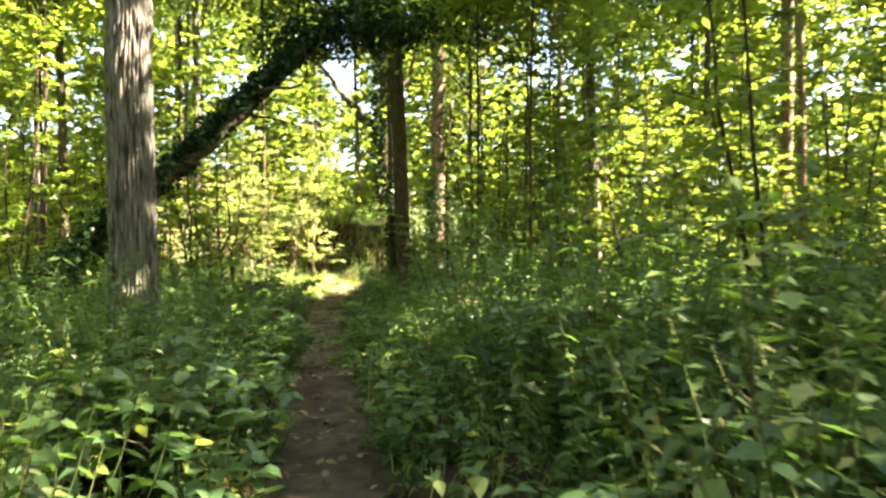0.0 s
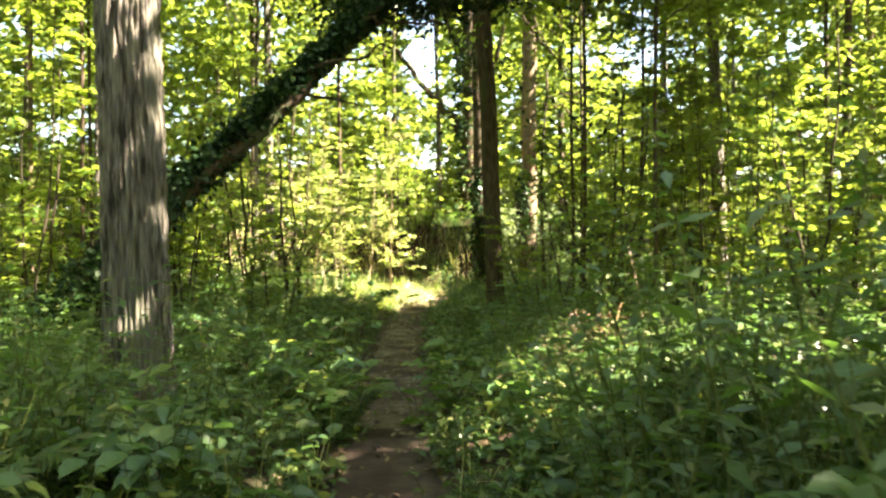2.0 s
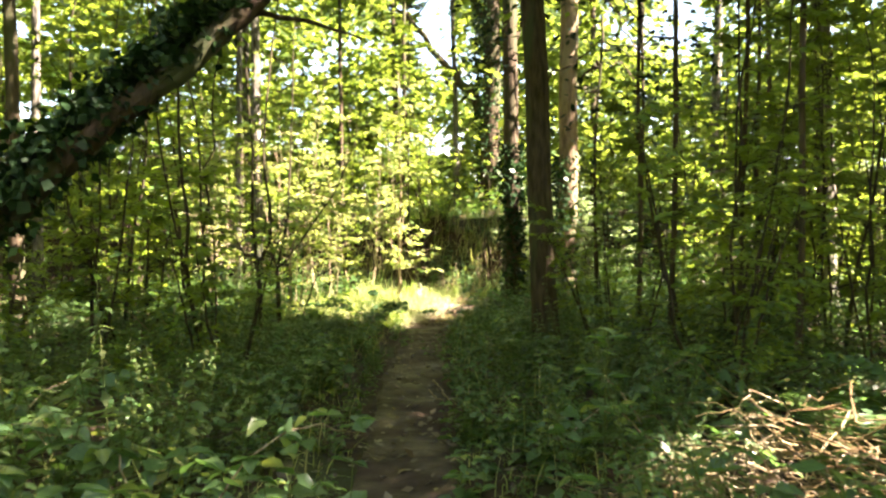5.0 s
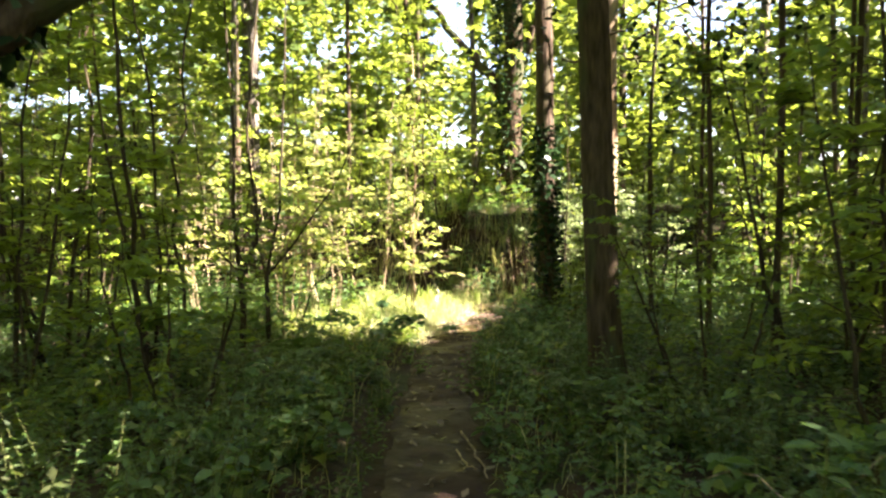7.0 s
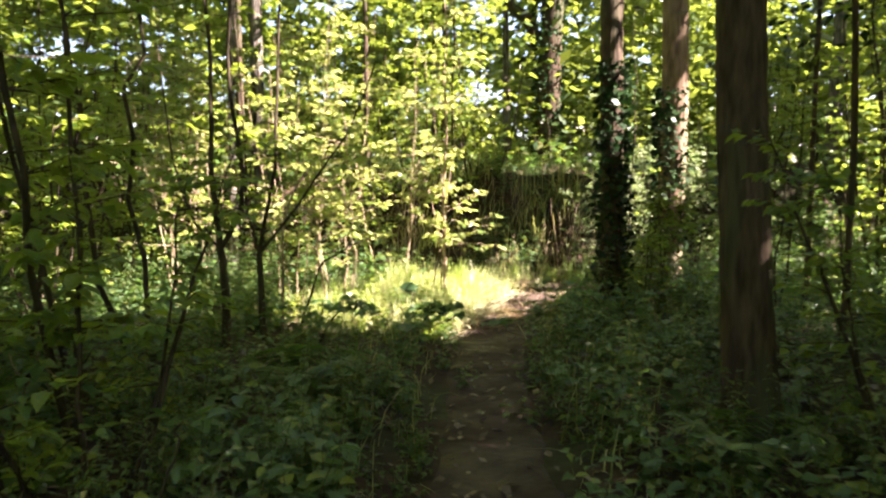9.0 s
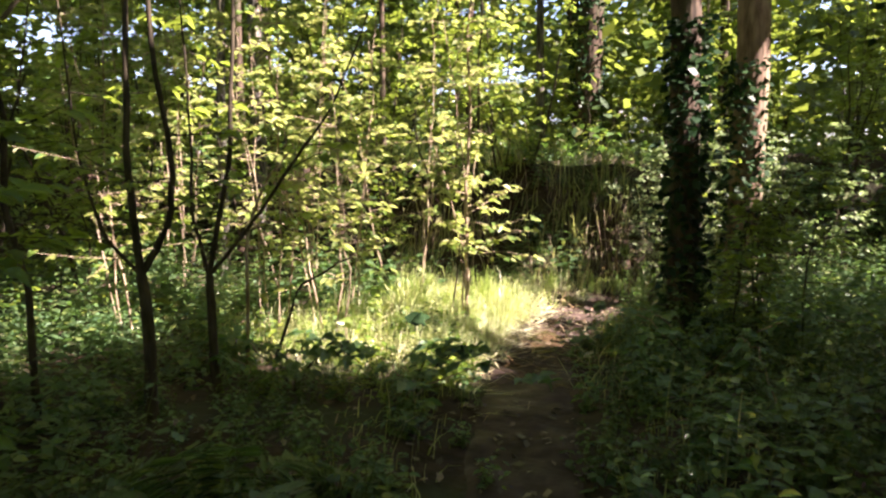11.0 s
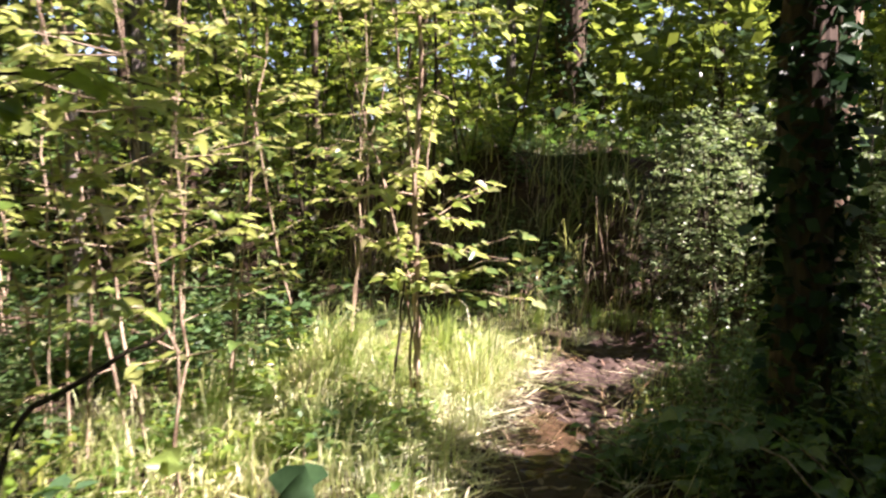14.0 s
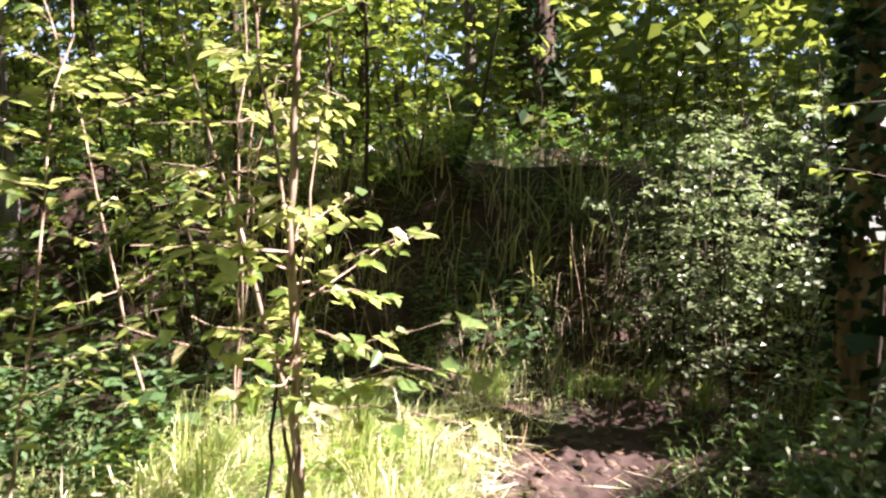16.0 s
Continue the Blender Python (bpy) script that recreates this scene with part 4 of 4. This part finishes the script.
sx, sy = rng.uniform(-3.8, 0.2, n), rng.uniform(20.8, 23.0, n)
seed_heads = blades(sx, sy, height(sx, sy), rng.uniform(0.25, 0.75, n), rng.uniform(0.004, 0.008, n), rng, 0.35)
tagged(new("dry_weeds", np_mesh("dry_weeds", [seed_heads], STRAW)), "dry weed stalks standing at the bank's foot", "dead plants", kind="stuff")

# heaps of dead stalks: tangled, bent and broken
def stalk_heap(name, label, centre, spread, n, tall, reach, mat, seed):
    g = np.random.default_rng(seed)
    blocks = []
    for _ in range(n):
        x, y = g.normal(centre[0], spread[0]), g.normal(centre[1], spread[1])
        near = math.exp(-((x - centre[0]) / spread[0]) ** 2 / 3 - ((y - centre[1]) / spread[1]) ** 2 / 3)
        z = float(height(x, y)) + g.uniform(0.0, tall) * near
        a, ln = g.uniform(0, 2 * np.pi), g.uniform(0.3, 1.0) * reach
        mid = np.array((x, y, z)) + np.array((math.cos(a), math.sin(a), g.normal(0.15, 0.35))) * ln * 0.55
        b = a + g.normal(0, 0.8)
        end = mid + np.array((math.cos(b), math.sin(b), g.normal(-0.25, 0.4))) * ln * 0.45
        line = np.vstack([wander((x, y, z), mid, 4, 0.01, g), wander(mid, end, 4, 0.012, g)[1:]])
        line[:, 2] = np.maximum(line[:, 2], float(height(x, y)) + 0.005)
        blocks.append(tube(line, np.linspace(g.uniform(0.0025, 0.006), 0.0015, 7), 4))
    tagged(new(name, np_mesh(name, blocks, mat)), label, "dead plants", kind="stuff")


stalk_heap("dead_stalks", "heap of dry brown bracken stalks in the herbs", (0.42, 8.75), (0.42, 0.35), 420, 0.62, 0.55, STRAW, 87)
stalk_heap("dead_fern", "brown dead fern stalks heaped at the oak's foot", (-2.72, 6.55), (0.2, 0.18), 170, 0.3, 0.35, LITTER, 88)

# mud clods and fallen leaves
clods = []
n = 560
t = rng.uniform(0, 1, n)
px = np.interp(17.2 + t * 3.4, PATH_LINE[:, 1], PATH_LINE[:, 0]) + np.where(rng.uniform(0, 1, n) < 0.7, rng.normal(-0.4, 0.16, n), rng.uniform(-0.4, 0.4, n))
py = 17.2 + t * 3.4 + rng.normal(0, 0.1, n)
pz = height(px, py)
for x, y, z in zip(px, py, pz):
    r = 0.01 + 0.035 * rng.uniform(0, 1) ** 2.5
    ph, rr = np.array((0.01, 0.6, 1.0, 0.75, 0.01)), np.array((-0.5, -0.3, 0.2, 0.6, 0.75))
    v, f = tube(np.stack([np.zeros(5), np.zeros(5), rr * r], 1), ph * r, 6)
    v = v * np.array((1.3, 1.3, 0.6)) * rng.uniform(0.7, 1.4, (1, 3)) * rng.uniform(0.65, 1.35, v.shape)
    clods.append((v + (x, y, z + 0.015), f))
tagged(new("mud_clods", np_mesh("mud_clods", clods, CLOD)), "broken clods of trampled mud on the path's edge", "mud", kind="stuff")
n = 5200
lx, ly = rng.uniform(-7, 4, n), rng.uniform(0, 24, n)
near = (rng.uniform(0, 1, n) < 0.12) & (ly < 16)
lx = np.where(near, np.interp(ly, PATH_LINE[:, 1], PATH_LINE[:, 0]) + rng.normal(0, 0.25, n), lx)
lz = height(lx, ly) + 0.03
tagged(new("leaf_litter", np_mesh("leaf_litter", [scatter_leaves(np.stack([lx, ly, lz], 1), 0.07, rng, 0.5, 0.6, 0.0)], LITTER)), "scattered brown fallen leaves on soil and path", "leaf litter", kind="stuff")


def puddle():
    """Shallow brown water lying in the trodden hollow of the path."""
    a = np.arange(28) / 28 * 2 * np.pi
    edge = 1 + 0.16 * np.sin(a * 3 + 1) + 0.1 * np.sin(a * 5)
    rings = [np.stack([np.cos(a) * edge * k * 0.2, np.sin(a) * edge * k * 0.52, np.full(28, -0.006 * (k == 1))], 1) for k in (0.02, 0.5, 0.85, 1.0)]
    j = np.arange(28)
    k = (j + 1) % 28
    f = np.concatenate([np.stack([i * 28 + j, i * 28 + k, i * 28 + 28 + k, i * 28 + 28 + j], 1) for i in range(3)])
    ob = tagged(new("puddle", smooth(np_mesh("puddle", [(np.concatenate(rings), f)], PUDDLE))), "shallow brown puddle in the trodden mud", "water", kind="structure")
    ob.location = (-2.44, 18.25, float(height(-2.44, 18.25)) + 0.034)


puddle()

# ---- far woods ----
def far_leaves(n, r0, r1, top, size, rng, y0=8.0):
    """Foliage of the wood further off, in uneven clumps that thin out upwards."""
    m = n // 60
    a, r = rng.uniform(-np.pi, np.pi, m), rng.uniform(r0, r1, m)
    z = rng.uniform(0, 1, m) ** 1.25 * top
    c = np.stack([np.sin(a) * r - 1, np.cos(a) * r + y0, z], 1)
    p = (c[:, None] + rng.normal(0, 1, (m, 60, 3)) * (0.9, 0.9, 0.4)).reshape(-1, 3)
    p[:, 2] = np.abs(p[:, 2])
    return scatter_leaves(thin(p), size, rng, 1.0, 0.7)


rng = np.random.default_rng(90)
n = 42000
fx, fy = rng.uniform(-26, 26, n), rng.uniform(22, 48, n)
keep = (np.hypot(fx + 2, (fy - 22) * 1.0) > 2.2) & ~((fx > -5) & (fx < 0.6) & (fy < 24.3)) & (off_path(fx, fy) > 0.7)
fx, fy = fx[keep], fy[keep]
fz = height(fx, fy) + np.abs(rng.normal(0, 0.3, len(fx))) * (1 + 0.7 * wave(fx, fy, 35, 2.0))
tagged(new("ground_cover", np_mesh("ground_cover", [scatter_leaves(np.stack([fx, fy, fz], 1), 0.2, rng, 0.9, 0.6)], HERB)), "low green cover on the ground of the wood", "undergrowth", kind="stuff")
rng = np.random.default_rng(91)
tagged(new("far_woods", np_mesh("far_woods", [far_leaves(110000, 19, 34, 11, 0.3, rng), far_leaves(150000, 30, 50, 19, 0.75, rng), far_leaves(30000, 40, 55, 6, 1.0, rng), far_leaves(50000, 20, 40, 15, 0.5, rng)], CROWN)), "dense green wood closing the view all round", "woods", kind="stuff")


# ---- single things beside the path ----
def pale_plant():
    rng = np.random.default_rng(401)
    x, y = -0.45, 9.2
    root = tagged(new("pale_plant"), "single upright plant with pale whitish-green paired leaves", "plant")
    root.location = (x, y, float(height(x, y)))
    line = wander((0, 0, -0.04), (0.02, 0.0, 0.82), 8, 0.006, rng)
    part("stalk", np_mesh("stalk", [tube(line, np.linspace(0.006, 0.003, 8), 6)], STALK), root)
    for i, z in enumerate((0.25, 0.42, 0.58, 0.7, 0.78, 0.82)):
        for o in (0, np.pi):
            t = i * 1.57 + 0.2 + o
            L = 0.18 - 0.07 * z
            part("leaf", np_mesh("leaf", [leaves(np.array([[0.02 * z, 0, z]]), np.array([[math.cos(t), math.sin(t), 0.1]]), np.array([[0.1, 0, 1.0]]), L, L * 0.4, rng)], BROAD), root)


pale_plant()


def fallen_stick(points, r, label, bark, seed):
    rng = np.random.default_rng(seed)
    p = np.array(points, float)
    p[:, 2] += height(p[:, 0], p[:, 1])
    s = np.linspace(0, len(p) - 1, 14)
    q = np.stack([np.interp(s, np.arange(len(p)), p[:, k]) for k in range(3)], 1) + rng.normal(0, 0.006, (14, 3))
    c = q.mean(0)
    ob = tagged(new("stick", smooth(np_mesh("stick", [tube(q - c, np.linspace(r, r * 0.5, 14), 6)], bark))), label, "stick")
    ob.location = c


fallen_stick([(-1.82, 12.4, 0.02), (-1.68, 12.0, 0.03), (-1.55, 11.5, 0.02)], 0.011, "pale barkless stick lying on the muddy path", TWIG, 1)
fallen_stick([(-1.8, 12.0, 0.02), (-1.72, 11.75, 0.02), (-1.62, 11.6, 0.02)], 0.008, "thin pale twig lying on the muddy path", TWIG, 2)
fallen_stick([(1.05, 3.3, 0.6), (1.3, 3.1, 0.45), (1.45, 3.0, 0.2), (1.5, 2.95, 0.0)], 0.012, "bare pale branch leaning out of the bramble", TWIG, 3)
fallen_stick([(-0.3, 8.2, 0.02), (0.2, 8.0, 0.3), (0.6, 8.1, 0.42)], 0.01, "dry brown branch lying in dead stalks", TWIG, 5)
for k in range(5):
    fallen_stick([(-3.0 + 0.12 * k, 18.9 - 0.35 * k, 0.03), (-2.75 + 0.1 * k, 18.7 - 0.3 * k, 0.05), (-2.5 + 0.05 * k, 18.75 - 0.3 * k, 0.03)], 0.008, "thin dark twig trodden into the path's muddy edge", DARK_TWIG if k % 2 else TWIG, 20 + k)


def fern(x, y, seed, size):
    """A shuttlecock of fronds, each a bent midrib with paired leaflets."""
    rng = np.random.default_rng(seed)
    root = tagged(new("fern"), "light green fern with arching fronds beside the path", "fern", "ferns")
    root.location = (x, y, float(height(x, y)))
    for k in range(8):
        a = k / 8 * 2 * np.pi + rng.uniform(-0.3, 0.3)
        s = np.linspace(0, 1, 26)
        out = np.array((math.cos(a), math.sin(a), 0))
        line = out * (size * 0.75 * s ** 1.2)[:, None] + np.array((0, 0, 1)) * (size * 0.7 * np.sin(s * 2.3))[:, None]
        side = np.array((-math.sin(a), math.cos(a), 0))
        blocks = [tube(line[::3], np.linspace(0.004, 0.0015, 9), 4)]
        L = size * 0.26 * np.sin(np.clip(s[3:] * 1.05, 0, 1) * np.pi) ** 0.7 + 0.01
        for sg in (-1, 1):
            ax = np.tile(side * sg + out * 0.35, (23, 1)) + rng.normal(0, 0.08, (23, 3))
            blocks.append(leaves(line[3:], ax, np.tile((0, 0, 1.0), (23, 1)) + out * 0.3, L, 0.032 * size / 0.6, rng, 0.1, 0.6))
        part("frond", np_mesh("frond", blocks, HERB), root)


for k, (x, y, z) in enumerate([(-1.75, 3.55, 0.6), (-2.3, 4.6, 0.6), (-3.5, 5.0, 0.7), (-1.5, 7.2, 0.5), (0.9, 9.4, 0.6), (2.3, 6.0, 0.7), (-0.9, 12.4, 0.5), (-3.3, 13.2, 0.6)]):
    fern(x, y, 500 + k, z)


def big_leaf(x, y, z, size, turn, label, mat, seed):
    rng = np.random.default_rng(seed)
    root = tagged(new("leaf_spray"), label, "plant")
    root.location = (x, y, float(height(x, y)))
    part("stalk", np_mesh("stalk", [tube(wander((0, 0, -0.03), (0.1, 0, z), 6, 0.01, rng), np.linspace(0.005, 0.002, 6), 5)], DARK_TWIG), root)
    for k in range(3):
        t = turn + k * 1.2
        part("leaf", np_mesh("leaf", [leaves(np.array([[0.1, 0, z]]), np.array([[math.cos(t), math.sin(t), 0.2]]), np.array([[0.4, -0.8, 0.5]]), size, size * 0.75, rng)], mat), root)


# shade is put into the colour of these two: IVY's near-black, no leaf green
big_leaf(-3.3, 16.1, 0.45, 0.16, 2.0, "broad leaves coloured dark for the shade before the glade", IVY, 1)
big_leaf(-3.05, 15.9, 0.3, 0.17, 0.4, "broad leaves coloured dark for the shade before the glade", IVY, 2)
big_leaf(-4.0, 16.5, 0.35, 0.14, 2.6, "bright yellow leaves low beside the glade", HAZEL, 3)

fallen_stick([(-4.43, 15.7, 0.0), (-4.43, 15.74, 1.05), (-4.34, 15.81, 1.4), (-4.27, 15.85, 1.55), (-4.15, 15.93, 1.72)], 0.014, "pale broken branch caught among the saplings", TWIG, 31)
fallen_stick([(-4.26, 15.86, 1.5), (-4.17, 15.92, 1.2)], 0.01, "short pale branch hanging among the saplings", TWIG, 32)
fallen_stick([(-4.3, 15.8, 0.05), (-4.1, 15.9, 0.75), (-3.75, 16.2, 0.95)], 0.014, "bowed dark branch leaning among the saplings", DARK_TWIG, 33)
fallen_stick([(0.62, 7.3, 0.0), (0.57, 7.31, 0.5), (0.47, 7.35, 1.2)], 0.007, "tall pale dry stalk standing among herbs", TWIG, 34)
